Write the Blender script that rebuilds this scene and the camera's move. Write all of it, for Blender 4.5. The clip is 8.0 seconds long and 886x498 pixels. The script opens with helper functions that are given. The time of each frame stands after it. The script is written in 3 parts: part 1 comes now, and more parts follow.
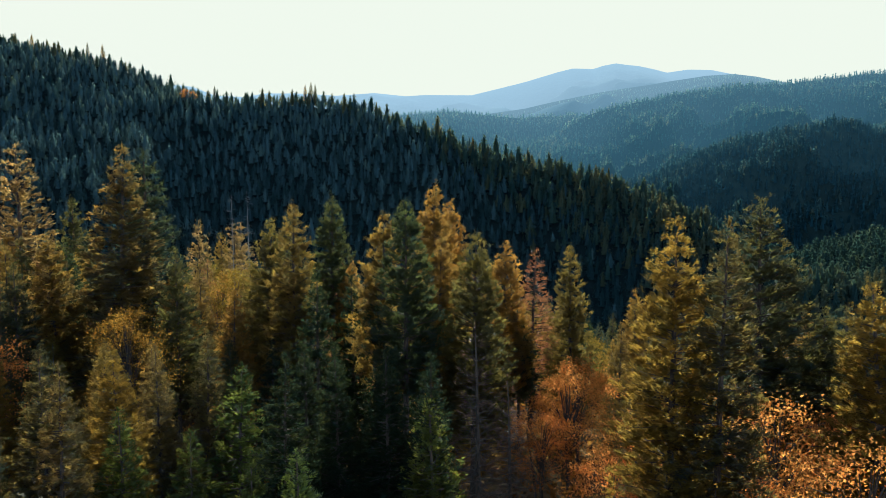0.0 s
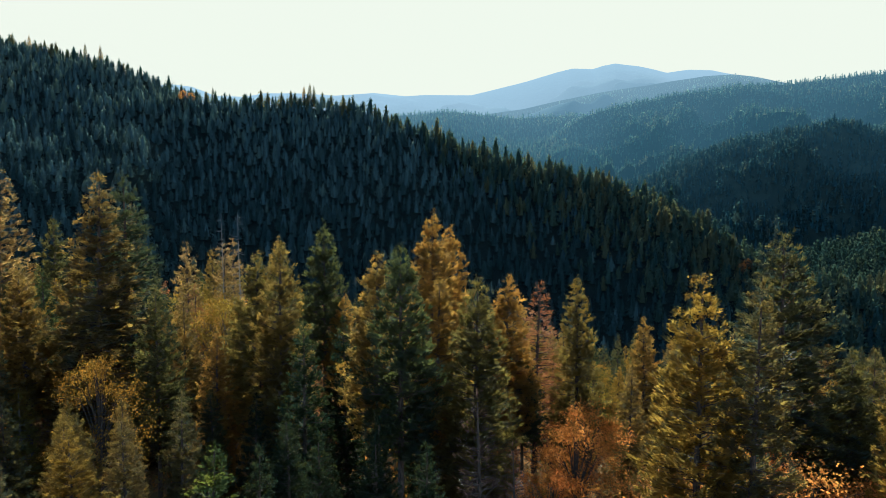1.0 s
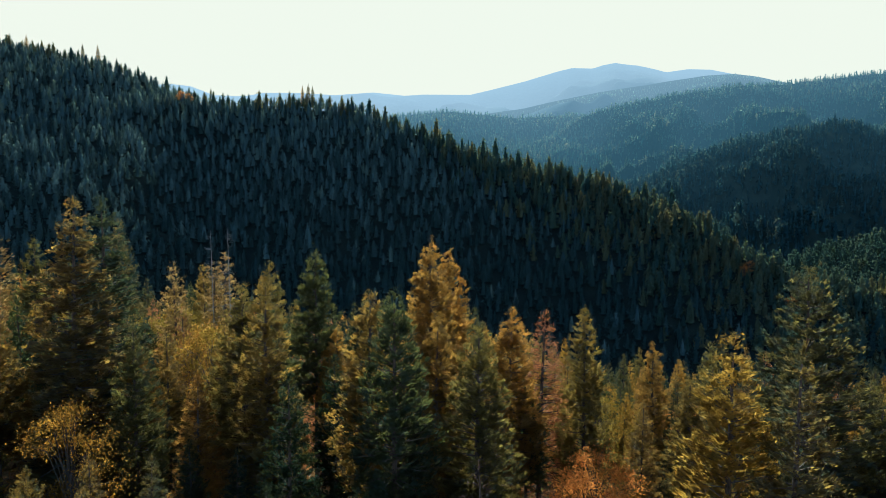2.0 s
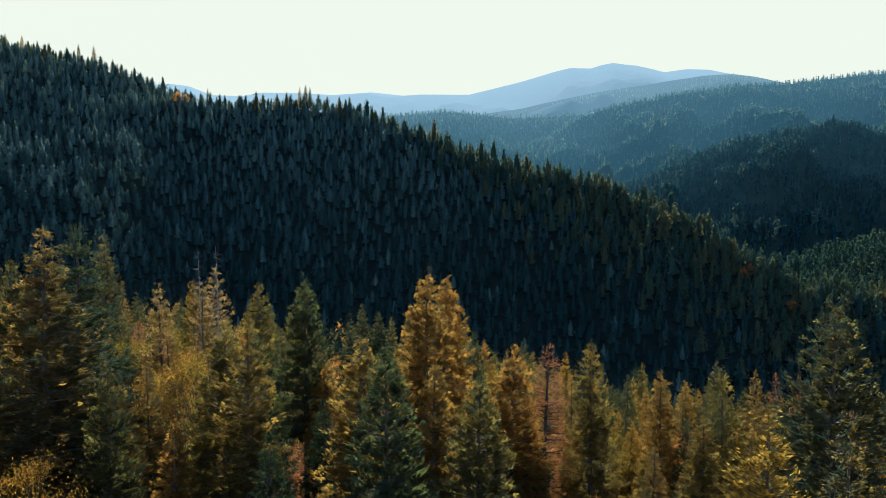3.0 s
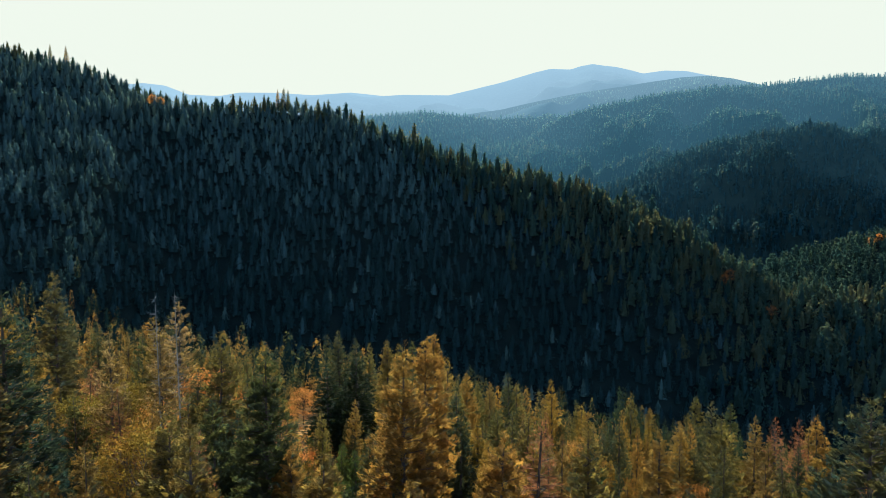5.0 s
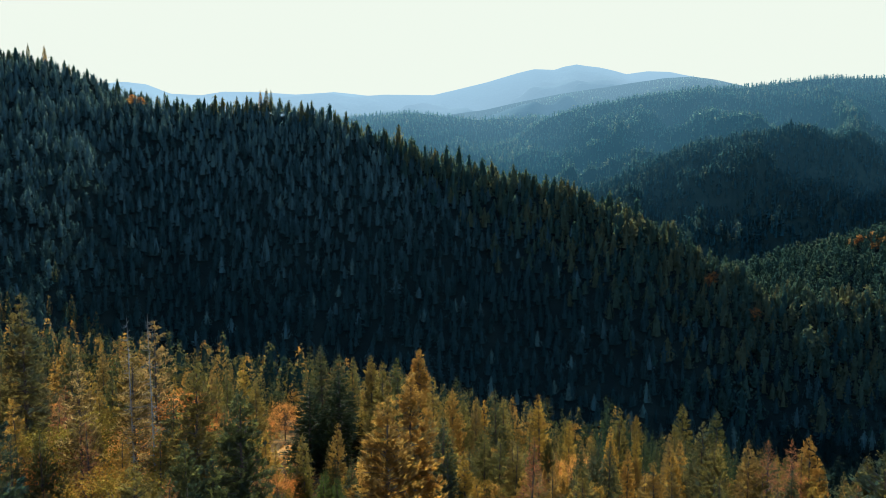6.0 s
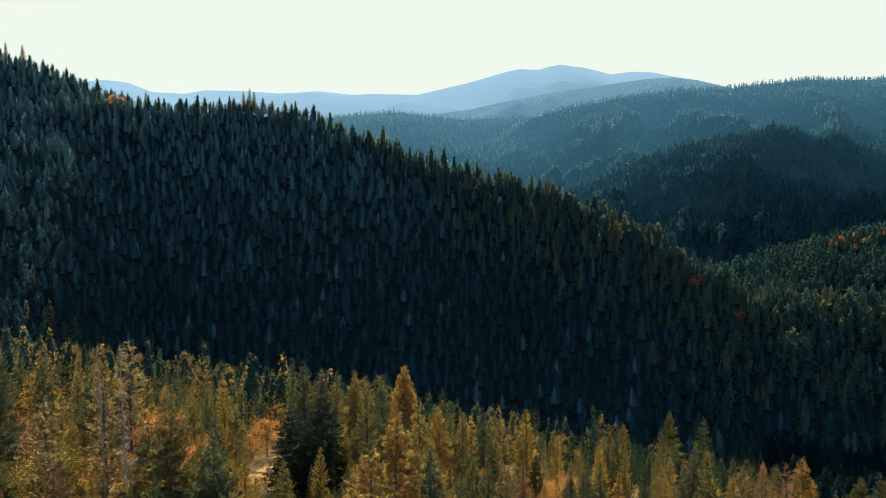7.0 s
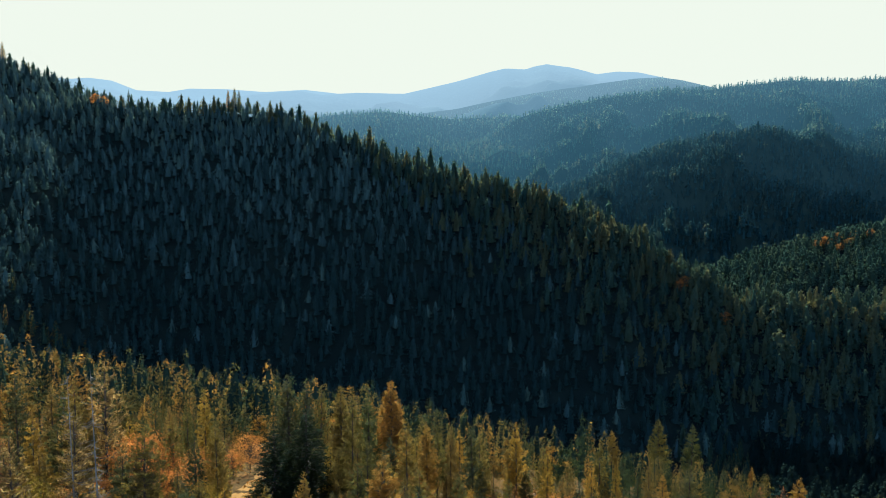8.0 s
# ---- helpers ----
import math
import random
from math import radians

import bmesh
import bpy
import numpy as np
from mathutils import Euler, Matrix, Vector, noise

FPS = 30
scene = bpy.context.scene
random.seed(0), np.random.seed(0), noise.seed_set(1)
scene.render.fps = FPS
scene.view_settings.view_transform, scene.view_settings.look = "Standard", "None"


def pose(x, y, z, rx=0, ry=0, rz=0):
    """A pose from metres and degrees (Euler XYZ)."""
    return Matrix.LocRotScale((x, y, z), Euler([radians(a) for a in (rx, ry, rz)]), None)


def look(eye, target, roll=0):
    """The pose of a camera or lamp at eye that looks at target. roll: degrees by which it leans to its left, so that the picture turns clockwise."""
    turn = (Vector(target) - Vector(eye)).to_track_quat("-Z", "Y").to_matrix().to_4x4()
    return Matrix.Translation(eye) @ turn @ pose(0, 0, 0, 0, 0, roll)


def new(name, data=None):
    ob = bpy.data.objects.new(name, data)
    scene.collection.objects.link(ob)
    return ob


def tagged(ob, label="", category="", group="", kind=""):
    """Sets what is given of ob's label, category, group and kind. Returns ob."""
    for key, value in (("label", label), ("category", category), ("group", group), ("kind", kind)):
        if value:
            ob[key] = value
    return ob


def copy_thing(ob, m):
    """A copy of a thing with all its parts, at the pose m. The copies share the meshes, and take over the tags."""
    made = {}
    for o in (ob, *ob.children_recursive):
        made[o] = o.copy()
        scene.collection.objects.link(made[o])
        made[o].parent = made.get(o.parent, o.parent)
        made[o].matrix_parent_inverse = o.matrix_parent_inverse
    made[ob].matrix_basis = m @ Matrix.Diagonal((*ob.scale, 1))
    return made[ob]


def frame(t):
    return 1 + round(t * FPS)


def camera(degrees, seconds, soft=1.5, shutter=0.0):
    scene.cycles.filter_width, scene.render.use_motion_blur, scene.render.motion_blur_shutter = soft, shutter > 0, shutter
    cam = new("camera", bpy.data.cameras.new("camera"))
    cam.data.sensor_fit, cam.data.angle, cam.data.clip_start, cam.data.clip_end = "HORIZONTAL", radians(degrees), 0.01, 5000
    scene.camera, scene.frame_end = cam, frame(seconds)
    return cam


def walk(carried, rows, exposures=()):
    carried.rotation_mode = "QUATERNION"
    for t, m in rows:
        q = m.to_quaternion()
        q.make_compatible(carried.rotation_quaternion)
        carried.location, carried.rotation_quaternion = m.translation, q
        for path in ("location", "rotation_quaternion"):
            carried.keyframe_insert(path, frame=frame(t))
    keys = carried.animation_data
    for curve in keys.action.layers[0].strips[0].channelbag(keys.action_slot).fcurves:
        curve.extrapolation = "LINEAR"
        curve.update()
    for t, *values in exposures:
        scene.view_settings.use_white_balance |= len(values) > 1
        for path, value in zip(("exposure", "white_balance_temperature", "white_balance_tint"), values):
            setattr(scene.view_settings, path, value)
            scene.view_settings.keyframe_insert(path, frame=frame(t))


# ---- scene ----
UP = 24.0  # height of the eye above the near ground when the flight begins
PATH = [
    (0.0, 0.00, 0.00, 0.00, 0.00, -4.00, 0.00), (0.5, 0.03, 2.40, 1.55, -0.02, -4.01, -0.03),
    (1.0, 0.07, 4.85, 3.01, -0.04, -4.03, -0.03), (1.5, 0.11, 7.13, 4.25, -0.07, -4.06, -0.02),
    (3.0, 0.22, 13.72, 7.98, -0.24, -4.12, -0.01), (3.5, 0.25, 15.75, 9.20, -0.49, -4.12, -0.01),
    (4.0, 0.28, 17.75, 10.42, -0.80, -4.12, 0.00), (4.5, 0.36, 19.62, 11.60, -1.23, -4.12, 0.03),
    (5.2, 0.40, 22.10, 13.32, -2.07, -4.14, 0.05), (6.0, 0.39, 24.85, 15.38, -3.07, -4.17, 0.04),
    (6.5, 0.38, 26.56, 16.66, -3.68, -4.20, 0.02), (7.0, 0.39, 28.30, 17.92, -4.30, -4.23, 0.00),
    (7.5, 0.43, 30.10, 19.10, -4.87, -4.28, -0.03), (8.0, 0.45, 32.00, 20.24, -5.38, -4.32, -0.05)]
cam = camera(64.0, 8.0, soft=0.65)
walk(cam, [(t, pose(x, y, UP + z, 90 + tilt, roll, yaw)) for t, x, y, z, yaw, tilt, roll in PATH],
     exposures=((0.0, 1.38, 5200, -12), (8.0, 1.38, 5200, -12)))

# ---- world and sun: low autumn sun ahead of the camera, above the ridge ----
SUN_ELEVATION, SUN_AZIMUTH = radians(24.5), radians(1)   # azimuth from +y towards +x
HAZE_WHITE = (2.77, 2.29, 1.87)
world = bpy.data.worlds.new("sky")
scene.world = world
world.use_nodes = True
wn = world.node_tree
sky = wn.nodes.new("ShaderNodeTexSky")
sky.sky_type, sky.sun_disc = "NISHITA", False
sky.sun_elevation, sky.sun_rotation = SUN_ELEVATION, SUN_AZIMUTH
sky.altitude, sky.air_density, sky.dust_density, sky.ozone_density = 900, 1.0, 5.0, 1.0
wn.nodes["Background"].inputs["Strength"].default_value = 0.15
red = wn.nodes.new("ShaderNodeSeparateXYZ")  # bright parts of the sky lie behind an even white autumn haze, the rest stays blue
hazy = wn.nodes.new("ShaderNodeMapRange")
hazy.interpolation_type = "SMOOTHSTEP"
hazy.inputs["From Min"].default_value, hazy.inputs["From Max"].default_value = 1.2, 2.6
haze_top = wn.nodes.new("ShaderNodeMix")
haze_top.data_type = "VECTOR"
haze_top.inputs["B"].default_value = HAZE_WHITE
wn.links.new(sky.outputs["Color"], red.inputs[0])
wn.links.new(red.outputs["X"], hazy.inputs["Value"])
wn.links.new(hazy.outputs["Result"], haze_top.inputs["Factor"])
wn.links.new(sky.outputs["Color"], haze_top.inputs["A"])
wn.links.new(haze_top.outputs["Result"], wn.nodes["Background"].inputs["Color"])

sun_data = bpy.data.lights.new("sun", "SUN")
sun_data.energy, sun_data.angle, sun_data.color = 4.3, radians(0.6), (1.0, 0.86, 0.66)
sun = new("sun", sun_data)
sun_dir = Vector((math.sin(SUN_AZIMUTH) * math.cos(SUN_ELEVATION), math.cos(SUN_AZIMUTH) * math.cos(SUN_ELEVATION), math.sin(SUN_ELEVATION)))
sun.matrix_world = look(sun_dir * 400, (0, 0, 0))


# ---- materials ----
def material(name):
    mat = bpy.data.materials.new(name)
    mat.use_nodes = True
    nodes, links = mat.node_tree.nodes, mat.node_tree.links
    nodes.clear()
    out = nodes.new("ShaderNodeOutputMaterial")
    return mat, nodes, links, out


def ramp(nodes, stops):
    r = nodes.new("ShaderNodeValToRGB")
    el = r.color_ramp.elements
    while len(el) < len(stops):
        el.new(0.5)
    for e, (p, c) in zip(el, stops):
        e.position, e.color = p, (*c, 1)
    return r


def outward(nodes, links, geo, loose):
    """The way a tuft faces: out from its tree, each tuft a little its own way."""
    at = nodes.new("ShaderNodeAttribute")
    at.attribute_name = "out"
    turn = nodes.new("ShaderNodeVectorTransform")
    turn.vector_type, turn.convert_from, turn.convert_to = "NORMAL", "OBJECT", "WORLD"
    links.new(at.outputs["Vector"], turn.inputs["Vector"])
    chance = nodes.new("ShaderNodeTexWhiteNoise")
    chance.noise_dimensions = "1D"
    links.new(geo.outputs["Random Per Island"], chance.inputs["W"])
    shift = nodes.new("ShaderNodeVectorMath")
    shift.operation, shift.inputs[1].default_value = "SUBTRACT", (0.5, 0.5, 0.5)
    links.new(chance.outputs["Color"], shift.inputs[0])
    add = nodes.new("ShaderNodeVectorMath")
    add.operation, add.inputs[1].default_value = "MULTIPLY_ADD", (loose, loose, loose)
    links.new(shift.outputs[0], add.inputs[0])
    links.new(turn.outputs[0], add.inputs[2])
    one = nodes.new("ShaderNodeVectorMath")
    one.operation = "NORMALIZE"
    links.new(add.outputs[0], one.inputs[0])
    return one.outputs["Vector"]


def painted_haze(nodes, links, geo, bsdf, share):
    """Haze painted as emission on far hills and woods, thicker from hill to hill."""
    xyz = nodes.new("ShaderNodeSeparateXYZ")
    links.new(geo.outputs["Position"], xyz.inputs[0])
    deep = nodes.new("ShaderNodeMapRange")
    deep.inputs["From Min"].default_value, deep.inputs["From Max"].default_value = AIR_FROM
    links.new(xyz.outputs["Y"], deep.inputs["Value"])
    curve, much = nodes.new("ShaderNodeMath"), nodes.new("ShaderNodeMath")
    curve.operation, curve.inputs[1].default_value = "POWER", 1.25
    much.operation, much.inputs[1].default_value = "MULTIPLY", HAZE_GLOW * share
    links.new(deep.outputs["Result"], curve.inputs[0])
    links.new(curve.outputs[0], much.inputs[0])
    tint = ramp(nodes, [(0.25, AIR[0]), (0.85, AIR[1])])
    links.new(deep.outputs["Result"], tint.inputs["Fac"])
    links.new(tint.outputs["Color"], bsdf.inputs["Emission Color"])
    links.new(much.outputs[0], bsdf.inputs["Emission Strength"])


def leafage(name, leaf, glow, through_light=0.5, rough=0.5, spread=0.4, source="object", air=False, sheen=0.15, loose=2.0):
    """Leaves or needles: a reflecting side and light that comes through. leaf, glow: three base colours each, picked tree by tree."""
    mat, nodes, links, out = material(name)
    if source == "object":
        pick = nodes.new("ShaderNodeObjectInfo").outputs["Random"]
    else:
        at = nodes.new("ShaderNodeAttribute")
        at.attribute_name = "tone"
        pick = at.outputs["Fac"]
    geo = nodes.new("ShaderNodeNewGeometry")
    vary = nodes.new("ShaderNodeMapRange")
    vary.inputs["To Min"].default_value, vary.inputs["To Max"].default_value = 1 - spread, 1 + spread
    links.new(geo.outputs["Random Per Island"], vary.inputs["Value"])
    shades = []
    for cols in (leaf, glow):
        r = ramp(nodes, [(0.0, cols[0]), (0.5, cols[1]), (1.0, cols[2])])
        links.new(pick, r.inputs["Fac"])
        m = nodes.new("ShaderNodeVectorMath")
        m.operation = "SCALE"
        links.new(r.outputs["Color"], m.inputs[0])
        links.new(vary.outputs["Result"], m.inputs["Scale"])
        shades.append(m.outputs["Vector"])
    bsdf = nodes.new("ShaderNodeBsdfPrincipled")
    bsdf.inputs["Roughness"].default_value = rough
    bsdf.inputs["Specular IOR Level"].default_value = sheen
    facing = outward(nodes, links, geo, loose)
    links.new(facing, bsdf.inputs["Normal"])
    links.new(shades[0], bsdf.inputs["Base Color"])
    tl = nodes.new("ShaderNodeBsdfTranslucent")
    links.new(shades[1], tl.inputs["Color"])
    links.new(facing, tl.inputs["Normal"])
    mix = nodes.new("ShaderNodeMixShader")
    mix.inputs["Fac"].default_value = through_light
    links.new(bsdf.outputs[0], mix.inputs[1])
    links.new(tl.outputs[0], mix.inputs[2])
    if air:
        painted_haze(nodes, links, geo, bsdf, 1 / (1 - through_light))
    links.new(mix.outputs[0], out.inputs["Surface"])
    return mat


def bark(name, dark, light):
    mat, nodes, links, out = material(name)
    co = nodes.new("ShaderNodeTexCoord")
    mp = nodes.new("ShaderNodeMapping")
    mp.inputs["Scale"].default_value = (5, 5, 0.9)
    nz = nodes.new("ShaderNodeTexNoise")
    nz.inputs["Scale"].default_value, nz.inputs["Detail"].default_value = 3, 6
    links.new(co.outputs["Object"], mp.inputs["Vector"])
    links.new(mp.outputs[0], nz.inputs["Vector"])
    r = ramp(nodes, [(0.35, dark), (0.7, light)])
    links.new(nz.outputs["Fac"], r.inputs["Fac"])
    bsdf = nodes.new("ShaderNodeBsdfPrincipled")
    bsdf.inputs["Roughness"].default_value = 0.9
    bump = nodes.new("ShaderNodeBump")
    bump.inputs["Strength"].default_value, bump.inputs["Distance"].default_value = 0.6, 0.05
    links.new(nz.outputs["Fac"], bump.inputs["Height"])
    links.new(bump.outputs[0], bsdf.inputs["Normal"])
    links.new(r.outputs[0], bsdf.inputs["Base Color"])
    links.new(bsdf.outputs[0], out.inputs["Surface"])
    return mat


def earth(name, stops, scale, rough=0.95, bump_by=0.4, air=False):
    """Soil, litter and far woods. air: far haze painted on as emission."""
    mat, nodes, links, out = material(name)
    geo = nodes.new("ShaderNodeNewGeometry")
    a, b = nodes.new("ShaderNodeTexNoise"), nodes.new("ShaderNodeTexNoise")
    for n, s, d in ((a, scale, 8), (b, scale * 9, 6)):
        n.inputs["Scale"].default_value, n.inputs["Detail"].default_value = s, d
        links.new(geo.outputs["Position"], n.inputs["Vector"])
    add = nodes.new("ShaderNodeMath")
    add.operation = "MULTIPLY_ADD"
    add.inputs[1].default_value, add.inputs[2].default_value = 0.55, 0.0
    links.new(a.outputs["Fac"], add.inputs[0])
    add2 = nodes.new("ShaderNodeMath")
    add2.operation = "MULTIPLY_ADD"
    add2.inputs[1].default_value = 0.45
    links.new(b.outputs["Fac"], add2.inputs[0])
    links.new(add.outputs[0], add2.inputs[2])
    r = ramp(nodes, stops)
    links.new(add2.outputs[0], r.inputs["Fac"])
    bsdf = nodes.new("ShaderNodeBsdfPrincipled")
    bsdf.inputs["Roughness"].default_value = rough
    bsdf.inputs["Specular IOR Level"].default_value = 0.0
    links.new(r.outputs[0], bsdf.inputs["Base Color"])
    bump = nodes.new("ShaderNodeBump")
    bump.inputs["Strength"].default_value, bump.inputs["Distance"].default_value = bump_by, 0.5 / scale * 0.1
    links.new(b.outputs["Fac"], bump.inputs["Height"])
    links.new(bump.outputs[0], bsdf.inputs["Normal"])
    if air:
        painted_haze(nodes, links, geo, bsdf, 1.0)
    links.new(bsdf.outputs[0], out.inputs["Surface"])
    return mat


AIR, AIR_FROM, HAZE_GLOW = ((0.22, 0.42, 0.58), (0.49, 0.555, 0.65)), (1250.0, 4300.0), 0.385  # haze emitted by the far distance: its colours, where it begins and ends, how bright
SAND = earth("sandy_soil", [(0.3, (0.30, 0.155, 0.055)), (0.7, (0.42, 0.23, 0.085))], 0.6)
# floor beyond the near stand, near black for the shade between its trees
SHADE_FLOOR = earth("shaded_woods_floor", [(0.35, (0.008, 0.012, 0.012)), (0.65, (0.017, 0.023, 0.02))], 0.08)
PINE = leafage("pine_needles", [(0.036, 0.062, 0.054), (0.046, 0.068, 0.050), (0.072, 0.074, 0.042)],
               [(0.14, 0.155, 0.045), (0.44, 0.31, 0.065), (0.82, 0.43, 0.08)], 0.56, 0.7, 0.16, sheen=0.02, loose=0.7)
GOLD = leafage("golden_needles", [(0.075, 0.075, 0.030), (0.09, 0.079, 0.030), (0.105, 0.081, 0.030)],
               [(0.64, 0.41, 0.07), (0.70, 0.42, 0.07), (0.78, 0.42, 0.07)], 0.60, 0.7, 0.16, sheen=0.02, loose=0.7)
FIR = leafage("fir_needles", [(0.028, 0.060, 0.060), (0.036, 0.066, 0.060), (0.054, 0.072, 0.054)],
              [(0.13, 0.135, 0.045), (0.32, 0.24, 0.06), (0.72, 0.40, 0.085)], 0.52, 0.7, 0.16, sheen=0.02, loose=0.7)
YOUNG = leafage("young_needles", [(0.034, 0.062, 0.032), (0.042, 0.068, 0.032), (0.058, 0.070, 0.030)],
                [(0.17, 0.22, 0.04), (0.30, 0.28, 0.04), (0.50, 0.32, 0.04)], 0.50, 0.7, 0.16, sheen=0.02, loose=0.7)
# for dark dense firs, and as a shaded copy of the fir needles
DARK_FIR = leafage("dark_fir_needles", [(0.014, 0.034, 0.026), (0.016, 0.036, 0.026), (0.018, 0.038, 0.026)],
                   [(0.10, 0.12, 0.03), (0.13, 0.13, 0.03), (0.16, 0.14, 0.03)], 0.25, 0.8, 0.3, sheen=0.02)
# bright needle colours stand in for sun glints on backlit tufts
GLINT = leafage("glinting_needles", [(0.045, 0.056, 0.040), (0.055, 0.060, 0.040), (0.065, 0.064, 0.040)],
                 [(0.66, 0.42, 0.14), (0.70, 0.43, 0.14), (0.74, 0.44, 0.14)], 0.5, 0.6, 0.5, sheen=0.06)
RUST = leafage("rusty_needles", [(0.19, 0.09, 0.045), (0.21, 0.10, 0.05), (0.22, 0.10, 0.05)],
               [(0.62, 0.25, 0.10), (0.66, 0.26, 0.10), (0.68, 0.26, 0.10)], sheen=0.02)
WITHERED = leafage("withered_twigs", [(0.16, 0.105, 0.085), (0.17, 0.11, 0.09), (0.18, 0.115, 0.095)], [(0.3, 0.17, 0.12), (0.32, 0.18, 0.12), (0.34, 0.19, 0.13)], 0.35)
MAPLE = leafage("orange_leaves", [(0.56, 0.20, 0.06), (0.58, 0.22, 0.065), (0.58, 0.25, 0.075)],
                [(0.94, 0.33, 0.08), (0.95, 0.38, 0.09), (0.95, 0.45, 0.11)], 0.70, 0.7, 0.22, sheen=0.03, loose=2.2)
OAK = leafage("golden_leaves", [(0.085, 0.08, 0.022), (0.12, 0.09, 0.024), (0.17, 0.10, 0.026)],
              [(0.46, 0.33, 0.05), (0.60, 0.36, 0.055), (0.74, 0.38, 0.06)], 0.58, 0.7, 0.25, sheen=0.03, loose=2.2)
WOODS = leafage("woodland_needles", [(0.030, 0.052, 0.038), (0.044, 0.060, 0.036), (0.076, 0.066, 0.034)],
                [(0.09, 0.105, 0.035), (0.44, 0.28, 0.06), (0.84, 0.40, 0.07)], 0.52, 0.7, 0.16, source="tone", sheen=0.02, loose=0.7)
# tones run from shade-dark to haze-pale; the bluish base imitates the veil of haze
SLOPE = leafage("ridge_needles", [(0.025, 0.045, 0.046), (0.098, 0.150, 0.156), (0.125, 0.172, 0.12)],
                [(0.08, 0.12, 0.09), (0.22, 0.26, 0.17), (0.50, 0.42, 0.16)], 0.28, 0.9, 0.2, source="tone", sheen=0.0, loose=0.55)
# lit counterpart of the ridge needles: low sun put into golden colours
CREST = leafage("sun_coloured_needles", [(0.034, 0.062, 0.060), (0.046, 0.072, 0.058), (0.068, 0.080, 0.052)],
                [(0.10, 0.16, 0.08), (0.24, 0.26, 0.10), (0.52, 0.38, 0.11)], 0.32, 0.9, 0.15, source="tone", sheen=0.0, loose=0.9)
# near-black needles: valley shade painted into the colour
VALLEY_SHADE = leafage("shade_coloured_fir_needles", [(0.010, 0.018, 0.018), (0.014, 0.024, 0.022), (0.03, 0.042, 0.034)],
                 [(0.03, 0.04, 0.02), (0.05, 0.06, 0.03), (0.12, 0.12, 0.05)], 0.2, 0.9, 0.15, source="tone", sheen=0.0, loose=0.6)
# the two farthest kinds of needles emit painted haze
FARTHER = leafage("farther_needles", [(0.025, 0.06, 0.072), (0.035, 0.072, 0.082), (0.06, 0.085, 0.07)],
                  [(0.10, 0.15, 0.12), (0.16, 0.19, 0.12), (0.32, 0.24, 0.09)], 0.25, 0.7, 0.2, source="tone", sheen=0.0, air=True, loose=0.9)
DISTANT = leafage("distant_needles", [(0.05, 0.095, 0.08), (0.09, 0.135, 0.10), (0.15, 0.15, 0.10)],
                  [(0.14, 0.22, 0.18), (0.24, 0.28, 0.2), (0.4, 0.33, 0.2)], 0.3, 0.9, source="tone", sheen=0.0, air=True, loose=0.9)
BRUSH = leafage("brush_leaves", [(0.08, 0.08, 0.025), (0.2, 0.10, 0.03), (0.32, 0.13, 0.03)],
                [(0.3, 0.26, 0.05), (0.6, 0.3, 0.06), (0.8, 0.36, 0.06)], 0.5, source="tone")
# painted shade inside scattered crowns; also colours the scattered trunks
INNER = earth("dark_inner_mass", [(0.3, (0.024, 0.042, 0.034)), (0.7, (0.044, 0.062, 0.042))], 1.2)
BARK = bark("grey_brown_bark", (0.035, 0.025, 0.018), (0.13, 0.09, 0.065))
PALE_BARK = bark("bleached_wood", (0.16, 0.14, 0.12), (0.32, 0.29, 0.26))
LITTER = earth("forest_floor", [(0.30, (0.045, 0.032, 0.018)), (0.5, (0.12, 0.075, 0.035)), (0.62, (0.24, 0.12, 0.045)), (0.75, (0.30, 0.19, 0.09))], 0.12)
# far floors and hills that glow with painted haze
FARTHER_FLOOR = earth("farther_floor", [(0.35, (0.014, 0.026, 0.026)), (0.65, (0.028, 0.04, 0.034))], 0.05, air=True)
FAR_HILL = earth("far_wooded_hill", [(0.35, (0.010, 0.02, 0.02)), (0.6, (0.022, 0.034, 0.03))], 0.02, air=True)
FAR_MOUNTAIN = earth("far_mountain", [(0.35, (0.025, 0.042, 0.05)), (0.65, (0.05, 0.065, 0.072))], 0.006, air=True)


# ---- the land: bearings are x / y from the start of the flight, rises are heights over the eye / y ----
def crest(pairs):
    return np.array([p[0] for p in pairs]), np.array([p[1] for p in pairs])


RIDGE = crest([(-1.1, 0.28), (-0.807, 0.2645), (-0.707, 0.2415), (-0.614, 0.227), (-0.543, 0.216), (-0.473, 0.2035), (-0.411, 0.1835), (-0.365, 0.162),
               (-0.302, 0.146), (-0.239, 0.1475), (-0.18, 0.149), (-0.113, 0.1405), (-0.066, 0.1255), (0.0, 0.1014), (0.092, 0.0732),
               (0.187, 0.0525), (0.267, 0.0317), (0.331, 0.0066), (0.403, -0.0372), (0.493, -0.0811), (0.605, -0.0932), (1.1, -0.101)])
RIDGE_AT = crest([(-1.1, 1100), (-0.61, 1050), (-0.36, 950), (-0.11, 900), (0.0, 830), (0.19, 770), (0.33, 690), (0.45, 640), (0.6, 620), (1.1, 560)])
EAST = crest([(0.33, -0.15), (0.413, -0.1012), (0.492, -0.0691), (0.555, -0.0531), (0.625, -0.0372), (0.721, -0.0149), (1.1, 0.05)])
NOSE = crest([(0.0, -0.12), (0.093, -0.0531), (0.211, 0.0066), (0.298, 0.0421), (0.361, 0.072), (0.416, 0.0924), (0.486, 0.1034), (0.565, 0.108), (0.636, 0.0987), (0.74, 0.0775), (1.1, 0.04)])
TREE = 23.0


